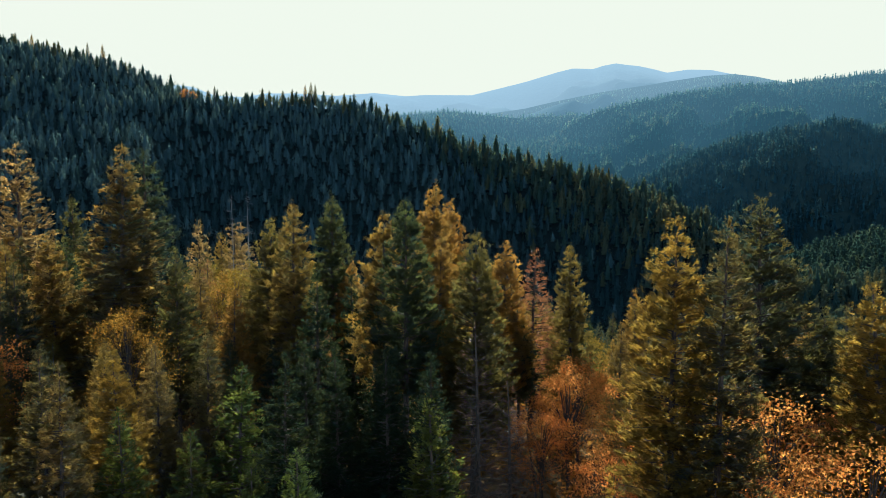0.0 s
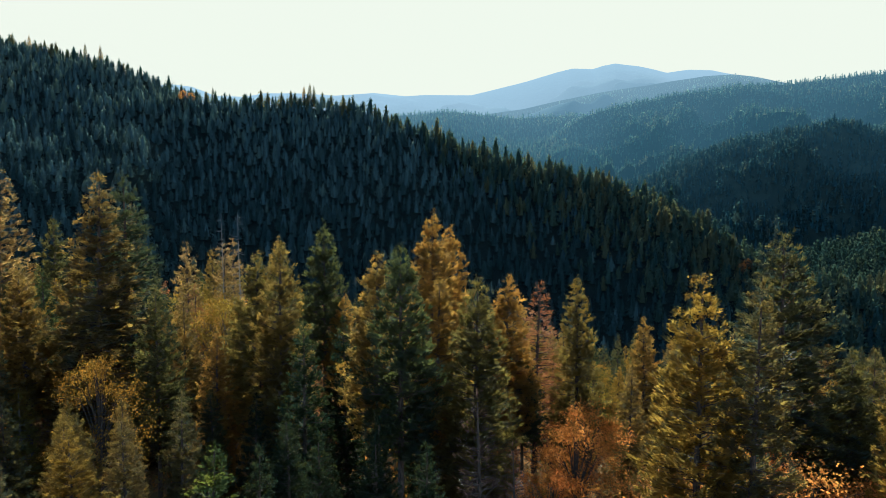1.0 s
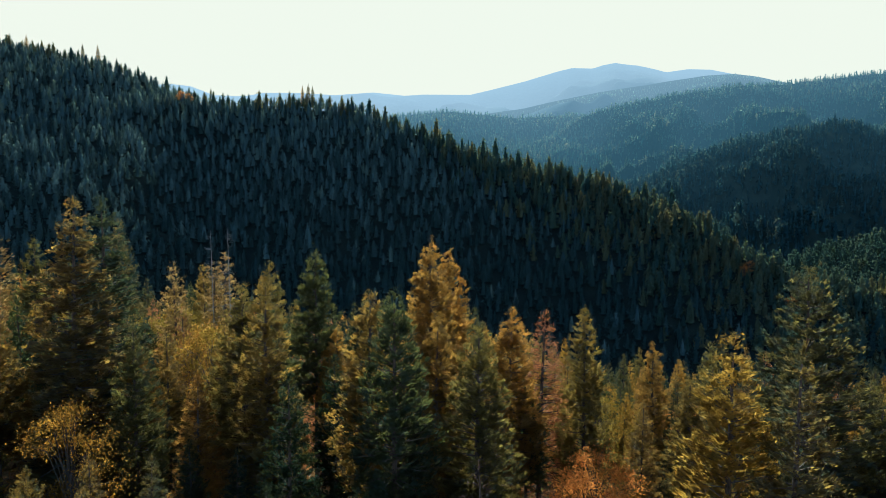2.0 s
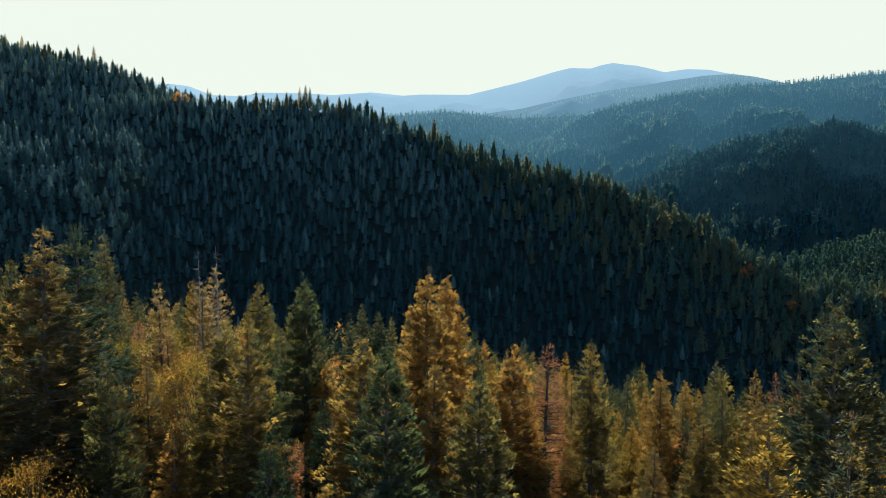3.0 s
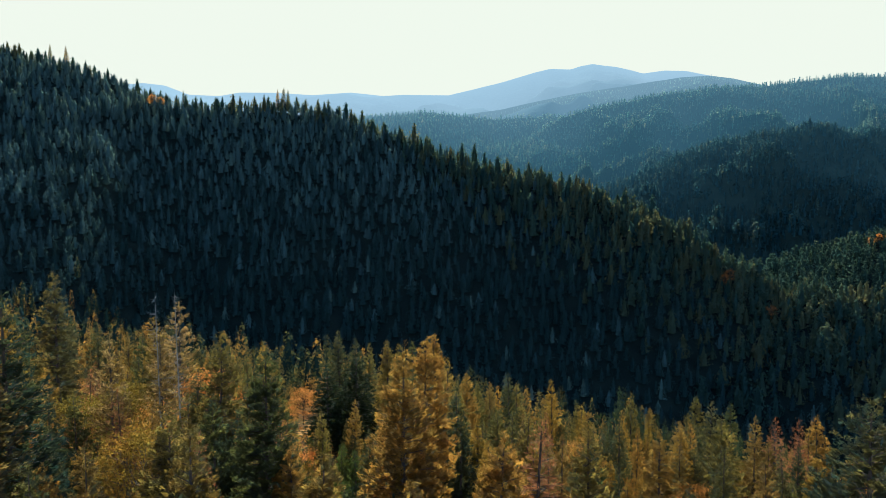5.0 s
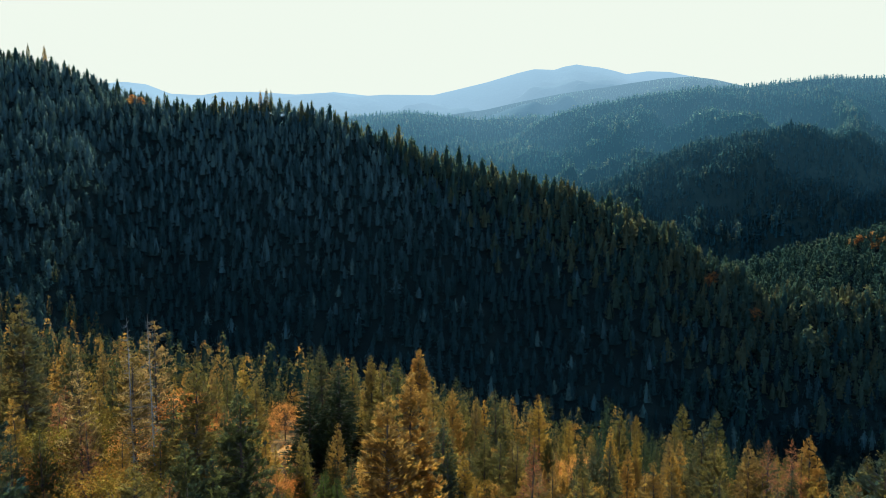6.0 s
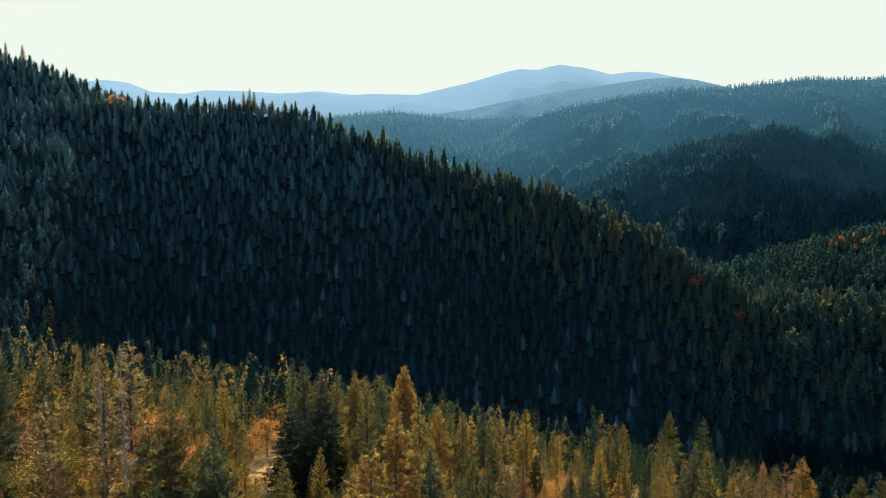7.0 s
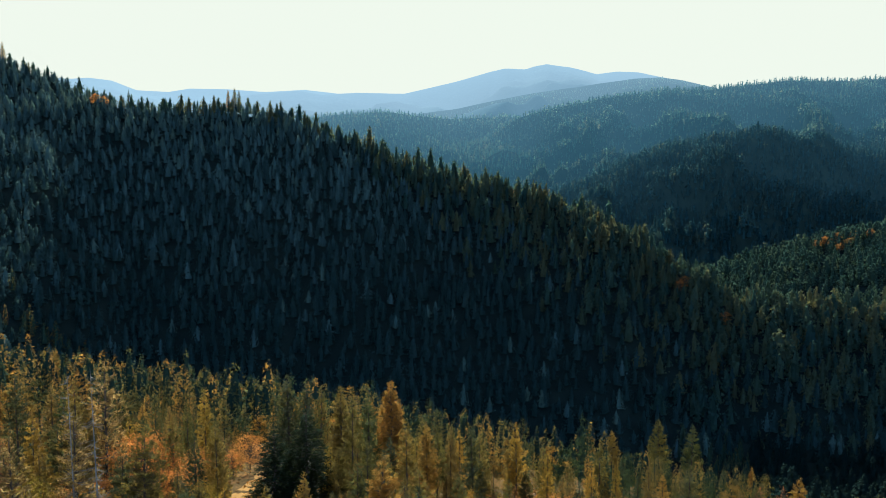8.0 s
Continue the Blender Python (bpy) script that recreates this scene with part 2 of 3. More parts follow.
def rough_land(x, y, size, amount, seed):
    """Gullies and knolls: a sum of slanted waves of falling size."""
    r = np.random.default_rng(seed)
    z = np.zeros_like(x)
    for k in range(5):
        for _ in range(3):
            a, p = r.uniform(0, 2 * np.pi), r.uniform(0, 2 * np.pi)
            w = size / 1.8 ** k
            z = z + amount / 1.7 ** k * np.sin((x * np.cos(a) + y * np.sin(a)) * 2 * np.pi / w + p + 1.3 * np.sin((x * np.sin(a) - y * np.cos(a)) * 2 * np.pi / (w * 1.6)))
    return z


def tent(x, y, u, line, at, front, back, gully, seed, crown=40.0):
    top = np.interp(u, *line) * at - TREE * 0.72
    d = at - y
    body = top - np.where(d > 0, front * (np.sqrt(d * d + crown * crown) - crown), -back * d)
    fade = np.clip(np.abs(d) / 120, 0, 1)
    return body + fade * rough_land(x, y, 260, gully, seed)


def land(x, y):
    """Height of the ground over the flight's datum."""
    x, y = np.asarray(x, float), np.asarray(y, float)
    r, th = np.hypot(x, y), np.arctan2(x, y)
    thc = np.clip(th, -0.83, 0.83)
    u, yy = np.tan(thc), r * np.cos(thc)
    yn = np.clip(y, -250, 900)
    near = -20 - 0.05 * yn - 0.00042 * yn * np.abs(yn) - np.where(x > 0, x, 0.6 * x) * (0.06 + 0.0006 * np.clip(yn, 0, 600))
    near = np.maximum(near + rough_land(x, y, 70, 0.5, 3), -150)
    steep = np.interp(u, [-0.6, -0.3, 0.0, 0.25, 0.5], [0.49, 0.57, 0.60, 0.67, 0.68])
    parts = [near,
             tent(x, yy, u, RIDGE, np.interp(u, *RIDGE_AT), steep, 0.45, 3.0, 5, np.interp(u, [-0.1, 0.15, 0.5], [35.0, 48.0, 34.0])) - np.where(np.abs(th) > 1.2, 400, 0),
             tent(x, yy, u, EAST, 1000.0, 0.52, 0.4, 3.0, 7, 80.0) - np.where((th < 0.3) | (th > 1.2), 500, 0),
             tent(x, yy, u, NOSE, 1600.0, 0.62, 0.3, 14.0, 9) - np.where((th < -0.02) | (th > 1.2), 500, 0)]
    k = 7.0
    m = np.maximum.reduce(parts)
    return UP + m + k * np.log(sum(np.exp((p - m) / k) for p in parts)) * 0.5


def sheet(name, xs, ys, zs, mat, wrap=False):
    """A grid of points as one smooth mesh."""
    n, m = xs.shape
    idx = np.arange(n * m).reshape(n, m)
    if wrap:
        idx = np.vstack([idx, idx[:1]])
    q = np.stack([idx[:-1, :-1], idx[1:, :-1], idx[1:, 1:], idx[:-1, 1:]], -1).reshape(-1, 4)
    me = bpy.data.meshes.new(name)
    me.from_pydata(np.stack([xs, ys, zs], -1).reshape(-1, 3).tolist(), [], q[:, ::-1].tolist())
    me.polygons.foreach_set("use_smooth", np.ones(len(me.polygons), bool))
    me.materials.append(mat)
    return new(name, me)


angles = np.concatenate([np.arange(-50, 50, 0.45), np.arange(50, 310, 6.0)]) * np.pi / 180
radii = np.concatenate([[0.05], np.geomspace(4, 4900, 190)])
th_g, r_g = np.meshgrid(angles, radii, indexing="ij")
gx, gy = r_g * np.sin(th_g) + 3.0, r_g * np.cos(th_g) - 4.0
ground = sheet("ground", gx, gy, land(gx, gy), LITTER, wrap=True)
ground.data.materials.append(SHADE_FLOOR)
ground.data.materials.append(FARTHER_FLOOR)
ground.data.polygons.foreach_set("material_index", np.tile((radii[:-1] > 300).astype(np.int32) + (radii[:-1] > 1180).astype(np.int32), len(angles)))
tagged(ground, "brown forest floor with orange leaf litter on hillsides", "ground", kind="structure")


def far_range(name, line, at, front, gully, size, mat, label, seed, reach=1500.0):
    """A wooded hill or mountain far behind the rest, with its gullies."""
    us = np.arange(line[0][0], line[0][-1], 0.004)
    ds = np.concatenate([[-500, -200, -60], np.linspace(0, 1, 70) ** 1.3 * reach])
    u, d = np.meshgrid(us, ds, indexing="ij")
    y = at - d
    x = u * y
    return tagged(sheet(name, x, y, far_height(x, y, line, at, front, gully, size, seed), mat), label, "mountain", kind="structure")


def far_height(x, y, line, at, front, gully, size, seed):
    u, d = x / y, at - y
    top = np.interp(u, *line) * at
    z = top - np.where(d > 0, front * d, -0.5 * d)
    # spurs that run down towards the valley, with side gullies between them
    q = x + 0.55 * d + 0.25 * size * np.sin(d / size * 2.1 + seed) + rough_land(x, y, size, 0.05 * size, seed + 50)
    spur = np.abs(np.sin(np.pi * q / size)) + 0.35 * np.abs(np.sin(np.pi * (q * 2.3 - d) / size + 1.0))
    return UP + z + np.clip(np.abs(d) / 350, 0.03, 1) * (np.minimum(rough_land(x, y, size, gully, seed) - 1.2 * gully, 0) * 0.7 - 1.1 * gully * spur)


BROAD = crest([(0.0, -0.01), (0.06, 0.0263), (0.108, 0.0539), (0.139, 0.0791), (0.194, 0.1159), (0.249, 0.1314), (0.327, 0.147), (0.406, 0.1579), (0.476, 0.1615), (0.519, 0.166), (0.553, 0.171), (0.605, 0.175), (0.649, 0.1765), (0.692, 0.1766), (0.753, 0.180), (0.95, 0.178)])
SHOULDER = crest([(-0.06, 0.09), (-0.003, 0.1088), (0.052, 0.1182), (0.115, 0.1276), (0.17, 0.1392), (0.217, 0.1486), (0.272, 0.1579), (0.327, 0.1664), (0.366, 0.1718), (0.405, 0.1741), (0.437, 0.1703), (0.476, 0.1625), (0.524, 0.1517), (0.618, 0.1322)])
LOW = crest([(-0.24, 0.06), (-0.177, 0.0893), (-0.114, 0.1092), (-0.058, 0.117), (0.013, 0.1222), (0.099, 0.1136), (0.186, 0.1175), (0.289, 0.0971), (0.409, 0.0421)])
PEAK = crest([(-0.224, 0.1127), (-0.176, 0.14), (-0.129, 0.1454), (-0.105, 0.1478), (-0.074, 0.1423), (-0.027, 0.1462), (0.04, 0.1454), (0.076, 0.154), (0.119, 0.1648), (0.158, 0.1765), (0.181, 0.1819), (0.209, 0.1811), (0.223, 0.1857), (0.24, 0.1888), (0.256, 0.1865), (0.272, 0.185), (0.295, 0.1803), (0.311, 0.1765), (0.342, 0.1811), (0.374, 0.1803), (0.405, 0.1741), (0.484, 0.1594), (0.617, 0.1361)])
WEST = crest([(-0.852, 0.1554), (-0.695, 0.1612), (-0.538, 0.1554), (-0.435, 0.1597), (-0.4, 0.1580), (-0.378, 0.1598), (-0.349, 0.1565), (-0.317, 0.1443), (-0.276, 0.1426), (-0.247, 0.1476), (-0.202, 0.1475), (-0.149, 0.1444), (-0.096, 0.148), (-0.05, 0.1435), (-0.019, 0.1445), (0.052, 0.1361)])
far_range("backdrop_broad_hill", BROAD, 2400.0, 0.34, 46, 360, FAR_HILL, "wooded blue-green hill in thin haze", 21, 800)
far_range("backdrop_low_hill", LOW, 2600.0, 0.35, 14, 500, FAR_HILL, "low wooded hill in blue haze behind the ridge", 22, 800)
far_range("backdrop_peak", PEAK, 4200.0, 0.28, 38, 1100, FAR_MOUNTAIN, "pale blue mountain with a rounded double summit", 23)
far_range("backdrop_shoulder", SHOULDER, 3300.0, 0.30, 34, 700, FAR_HILL, "hazy blue wooded shoulder below the mountain", 25, 1000)
far_range("backdrop_west_range", WEST, 4500.0, 0.28, 20, 1300, FAR_MOUNTAIN, "pale blue mountain range low on the horizon", 24)


# ---- trees ----
def unit(v):
    return v / np.maximum(np.linalg.norm(v, axis=-1, keepdims=True), 1e-9)


def blades(rng, c, d, length, width, k, spread):
    """k small leaf or needle sprays at each place c, roughly along d. Returns n x 3 x 3 triangles."""
    c, d = np.repeat(c, k, 0), np.repeat(d, k, 0)
    size = np.linalg.norm(d, axis=-1, keepdims=True)
    way = unit(d + spread * rng.normal(size=c.shape))
    side = unit(np.cross(way, rng.normal(size=c.shape)))
    ln = length * size * rng.uniform(0.65, 1.35, (len(c), 1))
    w = width * rng.uniform(0.7, 1.3, (len(c), 1))
    base = c - 0.25 * ln * way
    return np.stack([base - side * w / 2, base + side * w / 2, c + way * ln], 1)


def rod(path, radii_, sides=5):
    """A tapering limb along a path, as triangles."""
    path = np.asarray(path, float)
    tris = []
    a = unit(np.cross(path[-1] - path[0], [0.31, 0.77, 0.11]))
    b = unit(np.cross(path[-1] - path[0], a))
    an = np.arange(sides) * 2 * np.pi / sides
    ring = np.cos(an)[:, None] * a + np.sin(an)[:, None] * b
    for i in range(len(path) - 1):
        p, q = path[i] + ring * radii_[i], path[i + 1] + ring * radii_[i + 1]
        for j in range(sides):
            k = (j + 1) % sides
            tris += [(p[j], p[k], q[k]), (p[j], q[k], q[j])]
    return np.array(tris)


def conifer(seed, H=24.0, R=4.0, start=0.15, whorls=28, per=5, dens=6.0, twig=0.5, wide=0.1, form="pine", limbs=True, fine=True, bend=0.25, blunt=0.76, puff=1.0, stem=0.011, clumps=4.2):
    """Triangles of the wood, and the needle sprays of one conifer, its foot at the origin, and the way each spray faces.
    Each bough carries tufts of many sprays round its axis."""
    rng = np.random.default_rng(seed)
    lean = rng.normal(0, bend, 2)
    def axis(h):
        return np.stack([lean[0] * h * h, lean[1] * h * h, h * H], -1)
    wood = []
    if limbs:
        hs = np.linspace(-0.02, 0.955, 8)
        wood.append(rod(axis(hs), stem * H * (1 - hs) ** 0.8 + 0.02, 7))
    foot, way, long, own = [], [], [], []
    for w in range(whorls):
        f = min(max((w + rng.uniform(-0.4, 0.4)) / whorls, 0.0), 0.985)
        h = start + (1 - start) * f
        if form == "pine":
            reach = R * (0.6 + 0.4 * min(1, f * 4)) * (1 - f) ** blunt
            rise, sag, lift_spray = -0.12 + 0.55 * f, 0.16, 0.65
        else:
            reach = R * (0.8 + 0.2 * min(1, f * 8)) * (1 - f) ** 0.8
            rise, sag, lift_spray = -0.25 + 0.7 * f, 0.05, 0.45
        reach += 0.12
        n = per if f < 0.85 else per - 1
        phase = rng.uniform(0, 6.28)
        for b in range(n):
            if form == "pine" and rng.random() < 0.14:
                continue
            az = phase + 2 * np.pi * b / n + rng.normal(0, 0.25)
            L = reach * rng.uniform(0.8, 1.08)
            o = axis(np.array(h + rng.normal(0, 0.008)))
            out = np.array([np.cos(az), np.sin(az), 0])
            lat = np.array([-out[1], out[0], 0])
            lift = rise + rng.normal(0, 0.1)
            m = max(2, int(L * dens))
            k = max(2, int(L * clumps))  # tufts along the bough, each of many sprays
            tuft = rng.integers(0, k, m)
            s = (0.12 + 0.88 * rng.random(k) ** 0.68)[tuft] + rng.normal(0, 0.03, m)
            p = o + out * (L * s)[:, None] + np.array([0, 0, 1]) * (L * (lift * s + sag * s * s))[:, None]
            p = p + (rng.normal(0, 1, (k, 3)) * (0.05 * L + 0.05))[tuft] + rng.normal(0, 0.09 * puff, (m, 3))
            side = (rng.choice([-1.0, 1.0], k) * rng.uniform(0.2, 1.1, k))[tuft]
            foot.append(p)
            own.append(rng.normal(0, 0.42, (k, 3))[tuft])
            way.append(unit(out * rng.uniform(0.5, 1.0, (m, 1)) + lat * side[:, None] + np.array([0, 0, 1]) * rng.normal(lift_spray, 0.3, m)[:, None]))
            long.append((twig + 0.07 * L * (1.1 - s)) * rng.uniform(0.7, 1.3, m) * (0.45 + 0.55 * min(1, 4 * (1 - f))))
            if fine and L > 1.0:
                wood.append(rod([o, o + out * L * 0.9 + np.array([0, 0, L * (lift * 0.9 + sag * 0.8)])], [0.02 + 0.012 * L, 0.008], 3))
    foot.append(axis(np.full(5, 0.975)))
    way.append(unit(np.array([0, 0, 1.0]) + rng.normal(0, 0.22, (5, 3))))
    own.append(np.zeros((5, 3)))
    long.append(np.full(5, (0.018 if form == "pine" else 0.03) * H))
    foot, way, long = np.concatenate(foot), np.concatenate(way), np.concatenate(long)[:, None]
    across = unit(np.cross(way, rng.normal(size=way.shape) + [0, 0, 0.6]))
    w = wide * rng.uniform(0.7, 1.3, (len(foot), 1)) * (0.6 + 0.4 * long / long.mean())
    need = np.stack([foot - across * w / 2, foot + across * w / 2, foot + way * long], 1)
    off = foot - axis(foot[:, 2] / H)
    off[:, 2] = 0.5 * np.hypot(off[:, 0], off[:, 1]) + 0.2
    off = unit(off) + np.concatenate(own)
    none = np.zeros((0, 3, 3))
    wood = (wood[0] if limbs else none, np.concatenate(wood[1:]) if len(wood) > 1 else none)
    return wood, need, unit(off)


def broadleaf(seed, H=11.0, R=3.6, lobes=26, leaves=34, leaf=0.34, stems=1):
    """Triangles of the wood and leaves of one broad-leaved tree."""
    rng = np.random.default_rng(seed)
    wood, cs, ds = [], [], []
    for s in range(stems):
        a = rng.uniform(0, 6.28)
        foot = np.array([np.cos(a), np.sin(a), 0]) * (0.3 if stems > 1 else 0)
        top = foot * 6 + np.array([rng.normal(0, 0.4), rng.normal(0, 0.4), H * 0.85])
        wood.append(rod([foot - [0, 0, 0.4], foot * 2.2 + [0, 0, H * 0.35], top], [0.016 * H, 0.011 * H, 0.02], 6))
    for i in range(lobes):
        f = rng.uniform(0, 1)
        h = H * (0.34 + 0.6 * f)
        rad = R * np.sqrt(max(0.05, 1 - ((f - 0.35) / 0.68) ** 2)) * rng.uniform(0.35, 1.0)
        a = rng.uniform(0, 6.28)
        c = np.array([np.cos(a) * rad, np.sin(a) * rad, h])
        wood.append(rod([[0, 0, h * rng.uniform(0.5, 0.75)], c * [0.55, 0.55, 0.95], c], [0.05, 0.03, 0.012], 3))
        size = rng.uniform(0.55, 1.15) * R * 0.24
        p = c + rng.normal(0, 1, (leaves, 3)) * [size * 0.75, size * 0.75, size * 0.42]
        cs.append(p)
        ds.append(unit(p - c + [0, 0, 0.1]))
    c, d = np.concatenate(cs), np.concatenate(ds)
    tri = blades(rng, c, d, leaf, leaf * 0.95, 2, 1.0)
    return (np.concatenate(wood[:stems]), np.concatenate(wood[stems:])), tri, np.repeat(unit(d + 0.5 * unit(c - [0, 0, 0.45 * H])), 2, 0)


def snag(seed, H=20.0):
    rng = np.random.default_rng(seed)
    wood = [rod([[0, 0, -0.5], [0.1, 0, H * 0.5], [0.3, 0.1, H]], [0.11, 0.065, 0.012], 6)]
    for i in range(90):
        h = H * rng.uniform(0.35, 0.98)
        a, L = rng.uniform(0, 6.28), rng.uniform(0.4, 2.0) * (1.15 - h / H) + 0.3
        o = np.array([0.3 * (h / H) ** 2, 0.1 * (h / H) ** 2, h])
        out = np.array([np.cos(a), np.sin(a), rng.uniform(-0.4, 0.25)])
        wood.append(rod([o, o + out * L * 0.6 + [0, 0, -0.05], o + out * L + [0, 0, 0.1 * L]], [0.024, 0.014, 0.006], 3))
    return wood[0], np.concatenate(wood[1:])


def soup(name, tri, mat, tone=None, out=None):
    """A mesh from loose triangles."""
    me = bpy.data.meshes.new(name)
    n = len(tri)
    me.vertices.add(n * 3)
    me.vertices.foreach_set("co", np.ascontiguousarray(tri, dtype=np.float32).ravel())
    me.loops.add(n * 3)
    me.loops.foreach_set("vertex_index", np.arange(n * 3, dtype=np.int32))
    me.polygons.add(n)
    me.polygons.foreach_set("loop_start", np.arange(0, n * 3, 3, dtype=np.int32))
    me.polygons.foreach_set("loop_total", np.full(n, 3, dtype=np.int32))
    if tone is not None:
        at = me.attributes.new("tone", "FLOAT", "FACE")
        at.data.foreach_set("value", np.ascontiguousarray(tone, dtype=np.float32))
    if out is not None:
        at = me.attributes.new("out", "FLOAT_VECTOR", "FACE")
        at.data.foreach_set("vector", np.ascontiguousarray(out, dtype=np.float32).ravel())
    me.materials.append(mat)
    me.update(calc_edges=True)
    me.validate()
    return me


KINDS = {}


def crown_of(leaf, mat):
    """The sprays or leaves of a crown with the way they face."""
    return soup("crown", leaf[0], mat, out=leaf[1])


def kind(name, height, wood, leaf, wood_mat, leaf_mat, label, category, group):
    """One grown form of a kind of tree: the wood and the crown, shared by all trees of that form."""
    KINDS.setdefault(name, []).append(dict(height=height, label=label, category=category, group=group,
        trunk=soup("trunk", wood[0], wood_mat), bough_frame=soup("bough_frame", wood[1], wood_mat) if len(wood[1]) else None, crown=crown_of(leaf, leaf_mat) if leaf is not None else None, first=None, name=category.replace(" ", "_")))


def plant(name, x, y, height, turn=None, girth=1.0, form=None):
    """Stands a tree of that kind on the ground at x, y."""
    forms = KINDS[name]
    f = forms[random.randrange(len(forms))] if form is None else forms[form]
    s = height / f["height"]
    z = float(land(np.array([x]), np.array([y]))[0]) - 0.1
    m = Matrix.Translation((x, y, z)) @ Euler((0, 0, random.uniform(0, 6.28) if turn is None else turn)).to_matrix().to_4x4() @ Matrix.Diagonal((s * girth, s * girth, s, 1))
    if f["first"] is None:
        root = tagged(new(f["name"]), f["label"], f["category"], f["group"])
        for part_name in ("trunk", "bough_frame", "crown"):
            if f[part_name] is not None:
                piece = tagged(new(part_name, f[part_name]), kind="" if part_name == "trunk" else "stuff")
                piece.parent = root
        root.matrix_basis = m
        f["first"] = root
        f["scale"] = root.scale.copy()
        return root
    first, keep = f["first"], f["first"].matrix_basis.copy()
    first.matrix_basis = Matrix.Identity(4)
    got = copy_thing(first, m)
    first.matrix_basis = keep
    return got


PINE_SAYS = ("tall backlit pine with golden-green tufted needles on the hillside", "pine tree", "pines of the near stand")
FIR_SAYS = ("dark green conical fir with dense drooping boughs", "fir tree", "firs of the near stand")
for i in range(4):
    w, *n = conifer(10 + i, 24, 4.0 + 0.25 * i, 0.16 + 0.06 * i, 48, 7, 60.0, 0.20, 0.10, "pine")
    kind("pine", 24, w, n, BARK, PINE, *PINE_SAYS)
    if i < 2:
        w, *n = conifer(12 + i, 24, 4.1 + 0.25 * i, 0.16, 48, 7, 74.0, 0.20, 0.08, "pine")
        kind("golden_pine", 24, w, n, BARK, GOLD, "backlit pine with golden needles", "pine tree", "pines of the near stand")
    w, *n = conifer(15 + i, 24, 3.7 + 0.25 * i, 0.14 + 0.06 * i, 40, 6, 30.0, 0.29, 0.15, "pine", fine=False)
    kind("slim_pine", 24, w, n, BARK, PINE, *PINE_SAYS)
for i in range(3):
    w, *n = conifer(85 + i, 24, 4.0, 0.14, 36, 6, 29.0, 0.29, 0.15, "pine", fine=False)
    kind("slim_golden", 24, w, n, BARK, GOLD, "backlit pine with golden needles", "pine tree", "pines of the near stand")
for i in range(2):
    w, *n = conifer(95 + i, 24, 3.6, 0.42, 38, 7, 60.0, 0.20, 0.10, "pine", blunt=0.75)
    kind("bare_pine", 24, w, n, BARK, PINE, "tall backlit pine with a long bare lower trunk", "pine tree", "pines of the near stand")
for i in range(2):
    w, *n = conifer(90 + i, 24, 3.3 + 0.4 * i, 0.22, 36, 5, 32.0, 0.25, 0.12, "pine", blunt=0.6)
    kind("glint_pine", 24, w, n, BARK, GLINT, "sparse backlit pine with sun glints coloured into its needle tufts", "pine tree", "pines of the near stand")
for i in range(3):
    w, *n = conifer(20 + i, 24, 4.5 + 0.3 * i, 0.06, 42, 7, 56.0, 0.21, 0.095, "fir")
    kind("fir", 24, w, n, BARK, FIR, *FIR_SAYS)
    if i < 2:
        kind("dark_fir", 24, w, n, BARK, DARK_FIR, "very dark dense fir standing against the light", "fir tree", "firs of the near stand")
    w, *n = conifer(25 + i, 24, 4.1 + 0.3 * i, 0.12, 38, 6, 28.0, 0.31, 0.15, "fir", fine=False)
    kind("slim_fir", 24, w, n, BARK, FIR, *FIR_SAYS)
for i in range(3):
    w, *n = conifer(30 + i, 12, 2.9, 0.02, 28, 6, 54.0, 0.19, 0.09, "fir")
    kind("young_fir", 12, w, n, BARK, YOUNG, "young green fir with a pointed top", "young fir", "young firs of the near stand")
w, *n = conifer(40, 18, 3.3, 0.10, 32, 7, 26.0, 0.24, 0.05, "fir")
kind("rust", 18, w, n, BARK, RUST, "dying conifer with rust-brown needles among green pines", "conifer", "dying conifers of the near stand")
for i in range(3):
    w, n, d = broadleaf(50 + i, 11, 3.6 + 0.4 * i, 46, 105, 0.105, 1 + i % 2)
    kind("maple", 11, w, (n, d), BARK, MAPLE, "broad-leaved tree in bright orange autumn leaf", "maple tree", "autumn maples below the pines")
for i in range(2):
    w, n, d = broadleaf(60 + i, 13, 4.0, 46, 105, 0.10, 1)
    kind("oak", 13, w, (n, d), BARK, OAK, "rounded oak with golden-yellow autumn leaves", "oak tree", "oaks below the pines")
for i in range(2):
    kind("snag", 20, snag(70 + i), None, PALE_BARK, None, "bare dead conifer with bleached grey branches", "dead tree", "dead trees of the near stand")
w, *n = conifer(80, 28, 6.6, 0.14, 36, 8, 58.0, 0.22, 0.115, "pine")
kind("spreading_pine", 28, w, n, BARK, FIR, "large old pine with layered spreading boughs", "pine tree", "pines of the near stand")
w, *n = conifer(41, 16, 2.6, 0.15, 28, 6, 14.0, 0.30, 0.05, "fir")
kind("withered", 16, w, n, BARK, WITHERED, "withered conifer with thin grey-brown twigs", "conifer", "dying conifers of the near stand")

STANDS = []


def hero(name, x, y, top, **kw):
    """A tree that stands out, by its place and the height of its top over the datum."""
    STANDS.append((x, y))
    g = float(land(np.array([x]), np.array([y]))[0]) - UP
    return plant(name, x, y, max(4.0, top - g), **kw)


